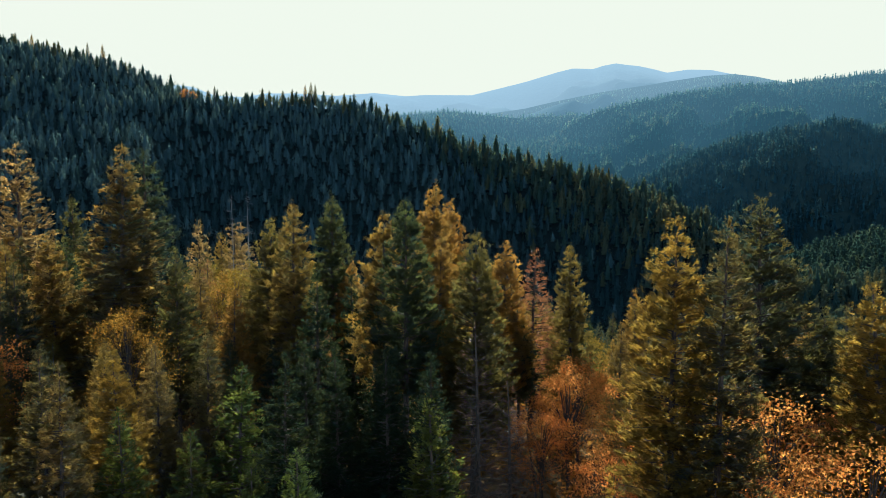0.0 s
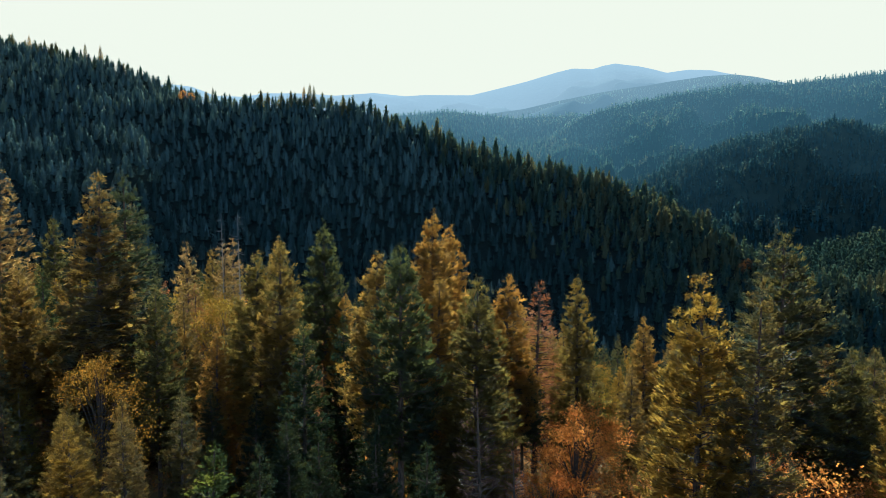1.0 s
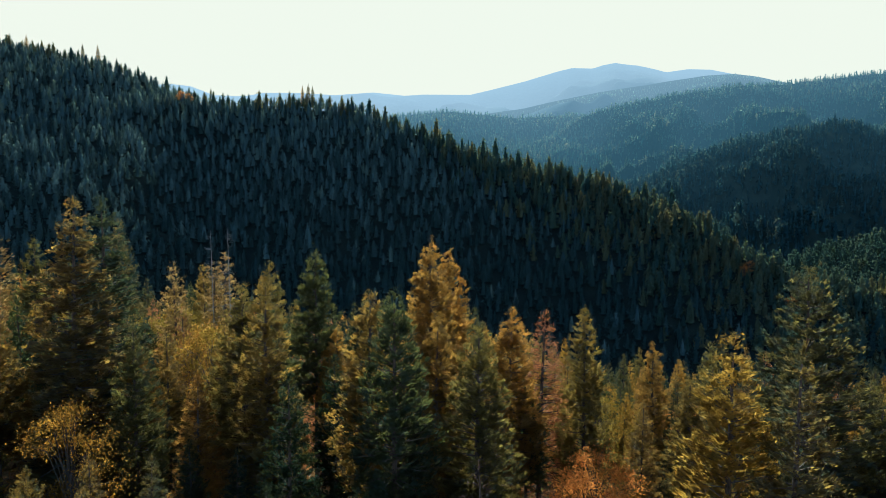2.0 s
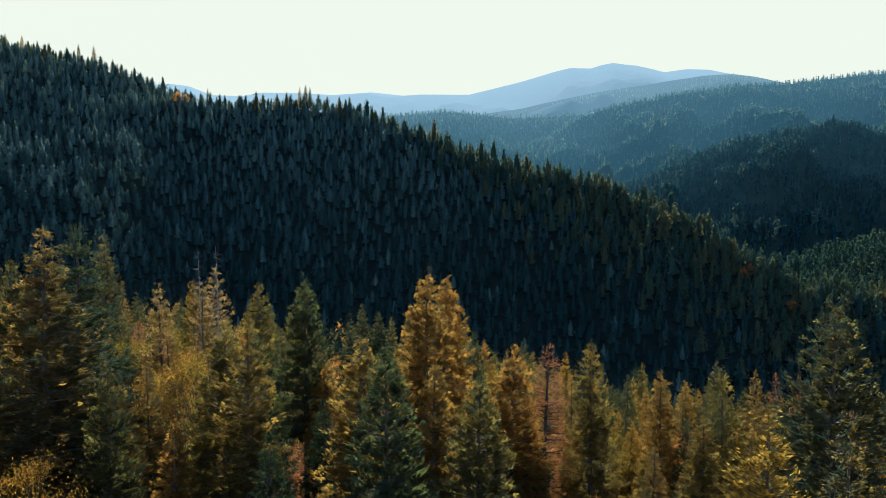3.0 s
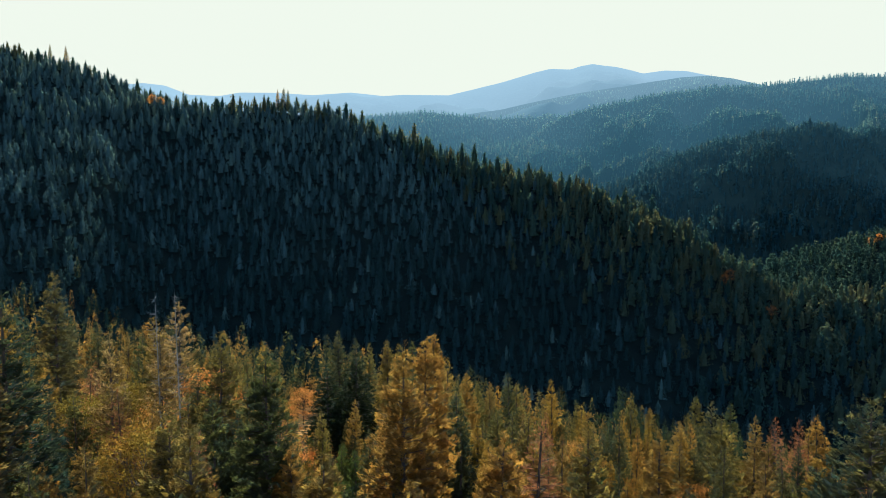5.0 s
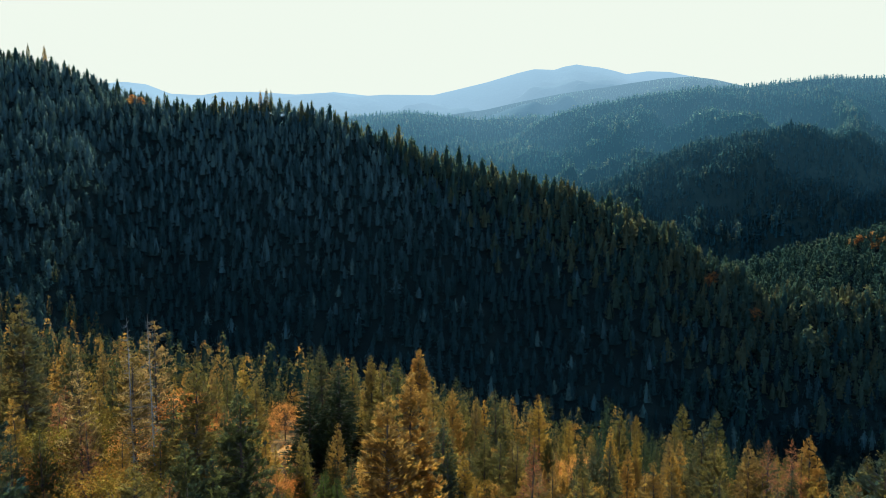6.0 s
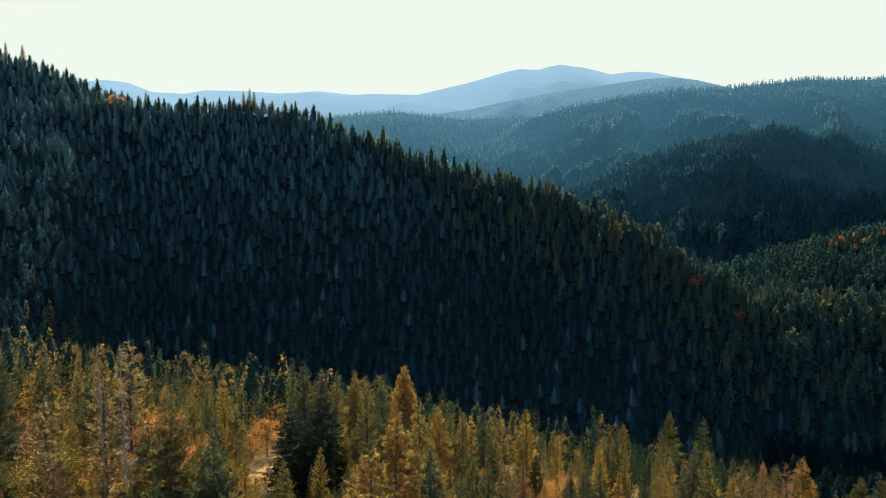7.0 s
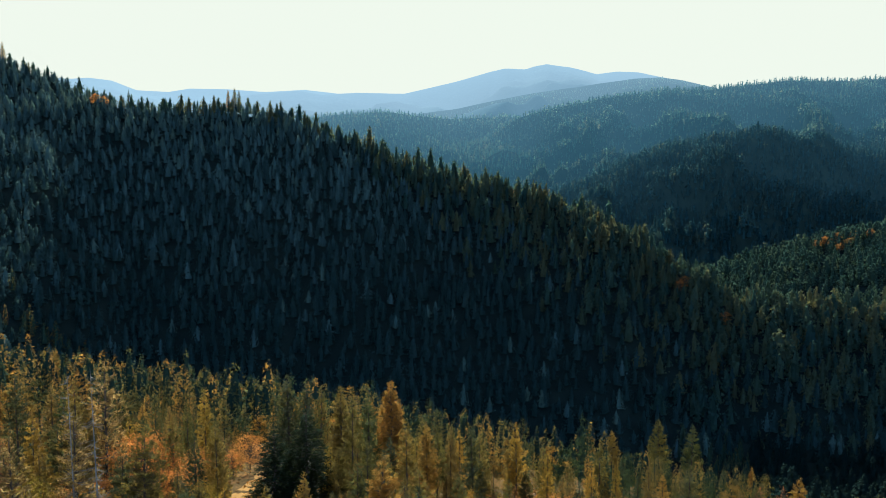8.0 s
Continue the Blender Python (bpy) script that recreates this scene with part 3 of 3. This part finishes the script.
# the firs and pines that rise over the near stand
hero("fir", -32.9, 72.0, 5.8, form=1, girth=1.2)
hero("fir", -32.3, 77.5, 5.6, form=2, girth=1.15)
hero("glint_pine", -60.0, 100.7, 8.2, form=1, girth=1.2)
hero("pine", -53.5, 102.4, 0.7, form=0)
hero("fir", -52.3, 124.5, 2.5, form=0)
hero("glint_pine", -35.8, 104.3, -2.9, form=0)
hero("glint_pine", -40.3, 140.5, -4.2, form=1)
hero("pine", -13.5, 63.0, 0.0, form=0)
hero("pine", -17.0, 70.0, -2.0, form=3)
hero("bare_pine", -12.5, 79.7, 0.5, form=0)
hero("bare_pine", -2.7, 51.0, 0.2, form=1)
hero("bare_pine", -5.2, 60.0, -1.0, form=1)
hero("bare_pine", -1.0, 74.0, 1.6, form=0)
hero("bare_pine", 0.5, 85.6, 0.1, form=1)
hero("pine", 2.4, 55.0, -2.4, form=2)
hero("pine", 5.8, 71.5, -4.3, form=3)
hero("rust", 9.8, 78.3, -5.2, girth=1.2)
hero("pine", 13.8, 76.0, -4.6, form=0)
hero("golden_pine", 14.2, 43.3, -0.9, form=0, girth=1.15)
hero("fir", 16.4, 41.5, -0.9, form=0, girth=1.0)
hero("spreading_pine", 29.1, 64.4, 0.6, girth=1.2)
hero("pine", 26.2, 95.4, -12.0, form=1)
hero("pine", 34.5, 63.6, -9.8, form=3)
hero("golden_pine", 28.5, 45.0, -5.0, form=1, girth=1.3)
hero("pine", 33.0, 52.0, -8.0, form=0)
hero("pine", -26.0, 68.8, -4.7, form=1)
hero("bare_pine", -10.0, 76.8, -6.6, form=0)
hero("bare_pine", -0.4, 61.0, -3.1, form=1)
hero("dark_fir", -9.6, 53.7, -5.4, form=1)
hero("oak", -25.0, 86.7, -7.8)
hero("oak", -29.0, 91.6, -8.5)
hero("oak", -26.5, 58.9, -8.7, girth=0.8)
hero("pine", -38.3, 152.0, -16.3, form=0)
hero("maple", -35.5, 140.0, -15.0, form=0)
hero("maple", -38.5, 146.0, -17.5, form=1)
hero("maple", -33.0, 143.0, -18.5, form=2)
hero("maple", -31.0, 186.0, -35.0, form=1)
hero("maple", -28.0, 190.0, -32.0, form=2)
hero("oak", -32.5, 180.0, -35.5, form=0)
hero("oak", -38.0, 110.0, -9.0, form=1)
hero("oak", -41.0, 106.0, -10.0, form=0)
hero("maple", -44.0, 104.0, -13.0, form=1)
hero("maple", -46.0, 112.0, -14.5, form=2)
hero("maple", -35.0, 50.0, -8.5, form=1)
hero("maple", -36.0, 118.0, -14.0, form=0)
hero("dark_fir", -17.0, 151.8, -18.0, form=0, girth=1.75)
hero("dark_fir", -11.6, 153.0, -16.0, form=1, girth=1.75)
hero("fir", -18.0, 180.1, -16.8, form=1)
hero("fir", -14.5, 179.0, -18.5, form=2)
hero("pine", -6.7, 172.0, -17.6, form=1)
hero("pine", 3.2, 165.4, -15.0, form=2)
hero("pine", 72.2, 129.5, -25.0, form=3)
hero("pine", 28.9, 136.8, -25.6, form=0)
hero("pine", -23.5, 104.9, -2.9, form=1)
hero("glint_pine", -33.3, 113.0, -3.5, form=1)
hero("slim_pine", -42.5, 136.0, -6.0, form=1)
hero("slim_fir", -22.0, 112.0, -10.0, form=0)
hero("slim_pine", 5.6, 120.0, -14.0, form=2)
# taller trees far down the open hillside
hero("slim_pine", -44.2, 278.3, -46.6)
hero("slim_pine", 11.0, 194.5, -31.5)
hero("slim_pine", 17.8, 193.3, -33.0)
hero("slim_pine", 36.6, 180.2, -34.0)
hero("slim_fir", 75.9, 240.1, -60.3)
hero("slim_pine", 144.5, 286.5, -84.2)
hero("slim_fir", 32.4, 260.7, -55.0)
hero("slim_pine", 86.6, 280.3, -65.7)
hero("slim_pine", -89.0, 234.9, -35.5)
hero("slim_pine", -124.2, 317.3, -39.3)
hero("slim_pine", -90.0, 401.8, -69.5)
hero("slim_pine", 99.7, 269.6, -58.7)
hero("slim_pine", 113.1, 271.6, -61.7)
hero("slim_pine", -12.0, 186.0, -21.0)
# the young trees close under the camera
hero("young_fir", -0.4, 32.7, -9.2)
hero("young_fir", -8.0, 29.0, -10.8)
hero("young_fir", -6.0, 29.0, -10.3)
hero("young_fir", -12.9, 35.5, -11.6)
hero("young_fir", -16.9, 36.6, -10.8)
hero("young_fir", -11.8, 40.0, -9.2)
hero("golden_pine", -18.9, 40.2, -8.5, form=0, girth=1.2)
hero("fir", -16.5, 48.7, -8.9, form=0)
# maples in full colour
hero("maple", 11.0, 61.0, -14.4, form=0)
hero("maple", 8.0, 57.0, -17.0, form=1)
hero("maple", 23.8, 49.4, -13.0, form=2)
hero("maple", 29.0, 50.0, -14.5, form=0)
hero("maple", 12.0, 49.0, -17.5, form=1)
hero("maple", 16.0, 53.0, -15.0, form=2)
hero("maple", 20.0, 44.0, -17.5, form=1)
hero("snag", -33.0, 112.0, 1.0, form=0)
hero("snag", -30.5, 112.0, 1.4, form=1)
hero("withered", 2.3, 44.0, -7.5)
hero("withered", 4.6, 47.0, -11.5)

# spots of autumn colour on the shaded slopes
for x, y, h in ((-318, 885, 17), (-311, 892, 15), (279, 575, 14), (284, 580, 13), (256, 606, 13), (262, 612, 14), (150, 800, 16), (156, 803, 15), (162, 806, 15),
                (610, 960, 16), (622, 962, 17), (634, 955, 18), (645, 968, 16), (655, 950, 17), (640, 940, 16), (625, 935, 15), (665, 965, 16), (680, 950, 17)):
    plant("maple", x, y, h)

# the rest of the near stand: its height by bearing
CANOPY = crest([(-0.7, -0.02), (-0.5, -0.03), (-0.42, -0.05), (-0.3, -0.07), (-0.2, -0.06), (-0.1, -0.045), (0.0, -0.05), (0.06, -0.09), (0.15, -0.13), (0.22, -0.17), (0.3, -0.165), (0.36, -0.10), (0.46, -0.09), (0.55, -0.14), (0.7, -0.12)])
rng = np.random.default_rng(5)
count = 0
for gy_ in np.arange(34, 132, 5.2):
    for gx_ in np.arange(-96, 100, 5.2):
        x, y = gx_ + rng.uniform(-2, 2), gy_ + rng.uniform(-2, 2)
        pick, tall = rng.random(), rng.random()
        if abs(x) > 0.68 * y + 4 or min((x - a) ** 2 + (y - b) ** 2 for a, b in STANDS) < 3.0 ** 2:
            continue
        if y < 66 and x > 3 and x < 32 and pick < 0.8:
            continue
        if 46 < y < 88 and -34 < x < 0 and tall < 0.4:  # glades between the trunks
            continue
        if y < 98 and 2 < x < 34 and tall < 0.6:  # a thinner stand that lets the sun down to the maples
            continue
        g = float(land(np.array([x]), np.array([y]))[0]) - UP
        h = min(12 + 9 * tall, float(np.interp(x / y, *CANOPY)) * y - g - 3 * rng.random())
        h = min(h, -0.17 * y - 1.5 - g) if y < 62 else h
        if y > 88 and -0.22 < x / (y - 32) < -0.08:
            h = min(h, 9.0)
        if h < 4:
            continue
        if y < 85 and x < 6 and pick > 0.8:
            pick -= 0.3 if pick < 0.94 else 0
        name = "pine" if pick < 0.44 else "golden_pine" if pick < 0.52 else "fir" if pick < 0.80 else "maple" if pick < 0.87 else "oak" if pick < 0.97 else "rust"
        # dark needles paint the shade low in this sector of the stand
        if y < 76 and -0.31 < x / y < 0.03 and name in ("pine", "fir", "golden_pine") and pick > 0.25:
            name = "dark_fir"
        if y > 66 and x > 0 and name == "pine" and pick > 0.2:
            name = "fir"
        if h < 11 and name in ("pine", "fir", "golden_pine"):
            name = "young_fir"
        elif y > 78 and name in ("pine", "fir"):
            name = "slim_" + name
        if name == "oak" and x > 4 and y < 66:
            name = "maple"
        if name in ("maple", "oak"):
            h = min(h, 9 + 4 * tall)
        plant(name, x, y, h)
        count += 1


# ---- woods that nobody could count ----
def scatter(name, shapes, xs, ys, hs, zs, mat, label, seed, tones, girth=(0.85, 1.2)):
    """Many trees as one mesh of loose sprays, each tree with a tone of its own."""
    r = np.random.default_rng(seed)
    pick = r.integers(0, len(shapes), len(xs))
    turn = r.uniform(0, 6.28, len(xs))
    wide = r.uniform(*girth, len(xs))
    tris, tone, slot, face = [], [], [], []
    for i, (H, t, woody, away) in enumerate(shapes):
        sel = np.where(pick == i)[0]
        if not len(sel):
            continue
        c, s = np.cos(turn[sel])[:, None, None], np.sin(turn[sel])[:, None, None]
        sc = (hs[sel] / H)[:, None, None]
        w = wide[sel][:, None, None] * sc
        X, Y, Z = t[None, :, :, 0], t[None, :, :, 1], t[None, :, :, 2]
        out = np.stack([(X * c - Y * s) * w + xs[sel][:, None, None], (X * s + Y * c) * w + ys[sel][:, None, None], Z * sc + zs[sel][:, None, None]], -1)
        tris.append(out.reshape(-1, 3, 3))
        c, s = c[..., 0], s[..., 0]
        face.append(np.stack([away[:, 0] * c - away[:, 1] * s, away[:, 0] * s + away[:, 1] * c, away[:, 2] + 0 * c], -1).reshape(-1, 3))
        tone.append(np.repeat(tones[sel], len(t)))
        slot.append(np.tile(np.arange(len(t)) < woody, len(sel)))
    me = soup(name, np.concatenate(tris), mat, np.concatenate(tone), np.concatenate(face))
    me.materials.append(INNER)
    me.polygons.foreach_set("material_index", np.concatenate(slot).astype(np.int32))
    ob = new(name, me)
    return tagged(ob, label, "trees", kind="stuff")


def jitter_grid(r, x0, x1, y0, y1, step):
    a, b = np.meshgrid(np.arange(x0, x1, step), np.arange(y0, y1, step))
    return a.ravel() + r.uniform(-0.45, 0.45, a.size) * step, b.ravel() + r.uniform(-0.45, 0.45, a.size) * step


def shapes_of(n, seed, **kw):
    """Grown forms for scattered woods: height, triangles, how many of them are wood, and the way they face."""
    got = []
    for i in range(n):
        wood, need, out = conifer(seed + i, **{**kw, "form": "pine" if i % 2 else "fir", "R": kw["R"] * (0.85 + 0.06 * i)})
        woody = len(wood[0]) + len(wood[1])
        got.append((kw["H"], np.concatenate([*wood, need]), woody, np.concatenate([np.tile([0.0, 0, 1], (woody, 1)), out])))
    return got


def tufted(n, seed, count, size, H=20.0, R=3.6, rings=3, sides=6, shaded=True, taper=(0.42, 0.8)):
    """Small far trees: a lumpy tapering mass closely covered with tufts. shaded: the mass gets a shade-dark colour."""
    got = []
    for i in range(n):
        rr = np.random.default_rng(seed + i)
        slim, power = rr.uniform(0.8, 1.15), rr.uniform(*taper)
        lump = rr.uniform(0, 6.28, 4)
        f = 1 - rr.uniform(0, 1, count) ** 0.68
        f[:count // 10] = rr.uniform(0.86, 1.0, count // 10)
        a = rr.uniform(0, 6.28, count)
        def girth(f, a):
            return R * slim * (1 - f) ** power * np.minimum(1, 0.55 + 4 * f) * (1 + 0.22 * np.sin(2 * a + 9 * f + lump[0]) + 0.16 * np.sin(3 * a - 17 * f + lump[1]))
        def place(f, a, k=1.0):
            return np.stack([np.cos(a) * girth(f, a) * k, np.sin(a) * girth(f, a) * k, H * (0.06 + 0.94 * f)], -1)
        c = place(f, a, rr.uniform(0.62, 1.1, count)) + rr.normal(0, 0.2, (count, 3))
        away = unit(np.stack([np.cos(a), np.sin(a), 0.35 + 0.5 * f], -1))
        u = unit(np.cross(away, rr.normal(size=(count, 3))) + 0.55 * rr.normal(size=(count, 3)))
        v = unit(np.cross(away, u))
        s = (size * rr.uniform(0.6, 1.3, count) * (0.6 + 0.4 * np.minimum(1, 3 * (1 - f))))[:, None]
        tri = np.stack([c + u * s, c - u * s * 0.5 + v * s * 0.8, c - u * s * 0.5 - v * s * 0.8], 1)
        g, b = np.meshgrid(np.append(np.linspace(0, 0.55, rings), 0.88), np.arange(sides) * 2 * np.pi / sides, indexing="ij")
        m = place(g, b, 0.64 - 0.3 * g)
        p, q = m[:-1], m[1:]
        p1, q1 = np.roll(p, -1, 1), np.roll(q, -1, 1)
        body = np.concatenate([np.stack([p, p1, q1], 2).reshape(-1, 3, 3), np.stack([p, q1, q], 2).reshape(-1, 3, 3)])
        mid_ = body.mean(1)
        out = unit(mid_ * [1, 1, 0] + [0, 0, 0.35 * R])
        got.append((H, np.concatenate([body, tri]), len(body) if shaded else 0, np.concatenate([out, away])))
    return got


r = np.random.default_rng(8)
x0, y0 = jitter_grid(r, -200, 200, 126, 232, 6.0)
x1, y1 = jitter_grid(r, -380, 380, 232, 540, 6.8)
x, y = np.concatenate([x0, x1]), np.concatenate([y0, y1])
z = land(x, y)
far_bank = land(x, y + 6) > z + 0.5
keep = (x > -0.66 * y - 4) & (x < np.where(y > 150, 0.52, 0.66) * y) & ~far_bank & (np.hypot(x + 26, y - 185) > 6) & (r.random(len(x)) < 0.84)
for a, b in STANDS:
    keep &= np.hypot(x - a, y - b) > 3.2
v = x / (y - 32)
keep &= ~((v > -0.21) & (v < -0.085) & (y > 136) & (y < 192))
x, y, z = x[keep], y[keep], z[keep]
h = 8 + 12 * r.random(len(x)) ** 1.2 + np.where(r.random(len(x)) < 0.25, 7 * r.random(len(x)), 0)
h = np.maximum(h - np.where(x > 0.05 * y, 2.5, 0), 6.0)
h = np.where(x > 0.3 * y, np.minimum(h, 14.0), h)
tone = np.clip(r.beta(0.7, 0.75, len(x)) - 0.0012 * x - 0.02, 0, 1) ** 1.8
single = y < 180
for a, b, c, d in zip(x[single], y[single], h[single], r.random(single.sum())):
    name = "slim_pine" if d < 0.36 else "slim_fir" if d < 0.74 else "slim_golden" if d < 0.90 else "maple" if d < 0.94 else "oak"
    plant(name, float(a), float(b), float(min(c, 11) if name in ("maple", "oak") else c), girth=0.92)
x, y, z, h, tone = x[~single], y[~single], z[~single], h[~single], tone[~single]
mid = shapes_of(7, 100, H=24.0, R=4.3, start=0.08, whorls=26, per=5, dens=9.5, twig=0.42, wide=0.18, limbs=True, fine=False, blunt=0.66, stem=0.006, puff=1.8, clumps=2.0)
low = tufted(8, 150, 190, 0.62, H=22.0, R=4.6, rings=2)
(stem, limb), tri, away = broadleaf(170, 15, 4.6, 26, 26, 0.42, 1)  # broad-leaved trees among them
woody = np.concatenate([stem, limb[::2]])
mid.append((17.0, np.concatenate([woody, tri]), len(woody), np.concatenate([np.tile([0.0, 0, 1], (len(woody), 1)), away])))
n = y < 232
scatter("hillside_woods", mid, x[n], y[n], h[n], z[n] - 0.1, WOODS, "sunlit golden-green pines covering the open hillside", 11, tone[n])
scatter("lower_hillside_woods", low, x[~n], y[~n], h[~n], z[~n] - 0.1, WOODS, "sunlit golden-green pines above the valley floor", 14, tone[~n])

x, y = jitter_grid(r, -780, 640, 230, 1080, 8.3)
u = x / y
keep = (u > -0.76) & (u < 0.88) & ((land(x, y + 6) > land(x, y) + 0.45)) & (y < np.interp(u, *RIDGE_AT) + 18)
x, y = x[keep], y[keep]
h = 11 + 10 * r.random(len(x)) ** 1.3 + np.where(r.random(len(x)) < 0.10, 6, 0)
lit = np.clip((x / y + 0.08) / 0.25, 0, 1)  # the belt of the crest coloured as sunlit, broader and fuller towards the east
crest_sun = (r.random(len(x)) < 0.5 + 0.5 * lit) & (y > np.interp(x / y, *RIDGE_AT) - 14 - 46 * lit - (40 + 90 * lit) * r.random(len(x)))
small = tufted(12, 200, 130, 1.1, R=7.2, rings=2, shaded=False, taper=(0.6, 0.95))
closer = tufted(10, 250, 230, 0.85, R=7.2, rings=2, shaded=False, taper=(0.6, 0.95))
upper = np.clip((land(x, y) - UP + 60) / 160, 0, 1)  # needle tones paler higher up, darker below: haze and shade painted by height
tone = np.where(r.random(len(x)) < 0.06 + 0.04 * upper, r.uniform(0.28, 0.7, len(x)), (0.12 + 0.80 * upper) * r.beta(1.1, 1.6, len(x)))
n = np.hypot(x, y) - 1500 * np.clip(x / y + 0.02, 0, 0.4) + r.uniform(-200, 200, len(x)) < 560
n &= r.random(len(x)) < 0.72
scatter("crest_woods", small, x[crest_sun], y[crest_sun], h[crest_sun], land(x[crest_sun], y[crest_sun]) - 0.3, CREST, "conifers along the crest, coloured yellowish-green as if backlit", 16, r.random(crest_sun.sum()))
n, far = n & ~crest_sun, ~n & ~crest_sun
h = 2 + 0.66 * h
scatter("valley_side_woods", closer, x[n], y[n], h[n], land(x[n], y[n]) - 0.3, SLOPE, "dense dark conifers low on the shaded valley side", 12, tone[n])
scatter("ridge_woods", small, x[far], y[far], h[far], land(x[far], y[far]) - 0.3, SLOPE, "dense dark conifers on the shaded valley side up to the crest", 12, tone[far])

x, y = jitter_grid(r, 90, 420, 215, 480, 8.0)  # firs along the valley floor, with the shade put into their needle colour
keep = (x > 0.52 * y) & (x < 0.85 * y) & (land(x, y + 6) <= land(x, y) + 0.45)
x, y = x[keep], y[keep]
scatter("valley_floor_woods", closer, x, y, r.uniform(9, 17, len(x)), land(x, y) - 0.3, VALLEY_SHADE, "dense firs along the valley floor, coloured dark as in shade", 17, r.beta(1, 4, len(x)))

# trees that stand above the crest of the ridge
for bearing, tall in ((-0.493, 27), (-0.472, 29), (-0.592, 25), (-0.57, 26), (-0.192, 27), (-0.184, 30), (-0.178, 27), (-0.318, 24)):
    at = float(np.interp(bearing, *RIDGE_AT))
    plant("slim_fir", bearing * at, at, tall, girth=0.9)

tiny = tufted(6, 300, 22, 1.8, R=5.8, rings=1, sides=5, shaded=False)
x, y = jitter_grid(r, 80, 1750, 620, 1760, 9.6)
u = x / y
keep = (u > 0.12) & (u < 0.9) & ((y > np.interp(u, *RIDGE_AT) + 120))
x, y = x[keep], y[keep]
n = y < 1150
fuzzy = tufted(6, 350, 80, 1.2, R=6.4, rings=2)
for sel, name, mat, label in ((n, "east_hill_woods", CREST, "dense conifers on the low hill across the valley"), (~n, "backdrop_nose_woods", FARTHER, "dense conifers on the far shaded hill")):
    scatter(name, fuzzy if mat is CREST else tiny, x[sel], y[sel], (11 + 15 * r.random(sel.sum()) ** 1.6), land(x[sel], y[sel]) - 0.5, mat, label, 13, (0.7 if mat is CREST else 1.0) * r.beta(0.8, 1.9, sel.sum()), (0.9, 1.4))

specks = tufted(5, 400, 11, 2.6, R=6.0, rings=1, sides=4, shaded=False)
for name, line, at, front, gully, size, seed, y0, step, label in (
        ("broad_hill_woods", BROAD, 2400.0, 0.34, 46, 360, 21, 1680, 10.0, "far conifers on the broad hazy hill"),
        ("low_hill_woods", LOW, 2600.0, 0.35, 14, 500, 22, 1950, 11.5, "far conifers on the low hazy hill"),
        ("shoulder_woods", SHOULDER, 3300.0, 0.30, 34, 700, 25, 2700, 15.0, "far conifers on the hazy shoulder")):
    x, y = jitter_grid(r, -950, 2500, y0, at + (25 if at < 3000 else -30), step)
    u = x / y
    keep = (u > line[0][0] + 0.02) & (u < min(line[0][-1], 0.86)) & (r.random(len(x)) < 0.85)
    x, y = x[keep], y[keep]
    scatter(name, specks, x, y, r.uniform(9, 20, len(x)) * (1.0 if at < 3000 else 0.65), far_height(x, y, line, at, front, gully, size, seed) - 0.5, DISTANT, label, seed, r.beta(1.2, 1.6, len(x)), (0.9, 1.6))

# a worn dirt track in the glade below the dark firs
t_ = np.linspace(0, 1, 24)
mid_x, mid_y = -27.5 + 4.5 * t_ + 0.8 * np.sin(5 * t_), 160 + 40 * t_
half = 1.7 + 0.5 * np.sin(9 * t_)
tx = np.stack([mid_x - half, mid_x - half * 0.4, mid_x + half * 0.4, mid_x + half], 1)
ty = np.repeat(mid_y[:, None], 4, 1)
track = sheet("track", tx, ty, land(tx, ty) + np.array([0.02, 0.09, 0.09, 0.02]), SAND)
tagged(track, "worn sandy dirt track through the glade", "track", kind="structure")

# brush between the trunks
x, y = jitter_grid(r, -70, 70, 26, 200, 3.6)
keep = (np.abs(x) < 0.7 * y + 4) & (np.abs(x + 26) + 0.12 * np.abs(y - 182) > 4)
x, y = x[keep], y[keep]
bush = []
for i in range(4):
    rr = np.random.default_rng(500 + i)
    p = rr.normal(0, 1, (34, 3)) * [0.8, 0.8, 0.45] + [0, 0, 0.8]
    bush.append((1.6, blades(rr, p, unit(p), 0.4, 0.32, 1, 0.9), 0, unit(p)))
scatter("brush", bush, x, y, r.uniform(0.8, 2.6, len(x)), land(x, y), BRUSH, "low orange and olive brush on the forest floor", 15, r.random(len(x)))
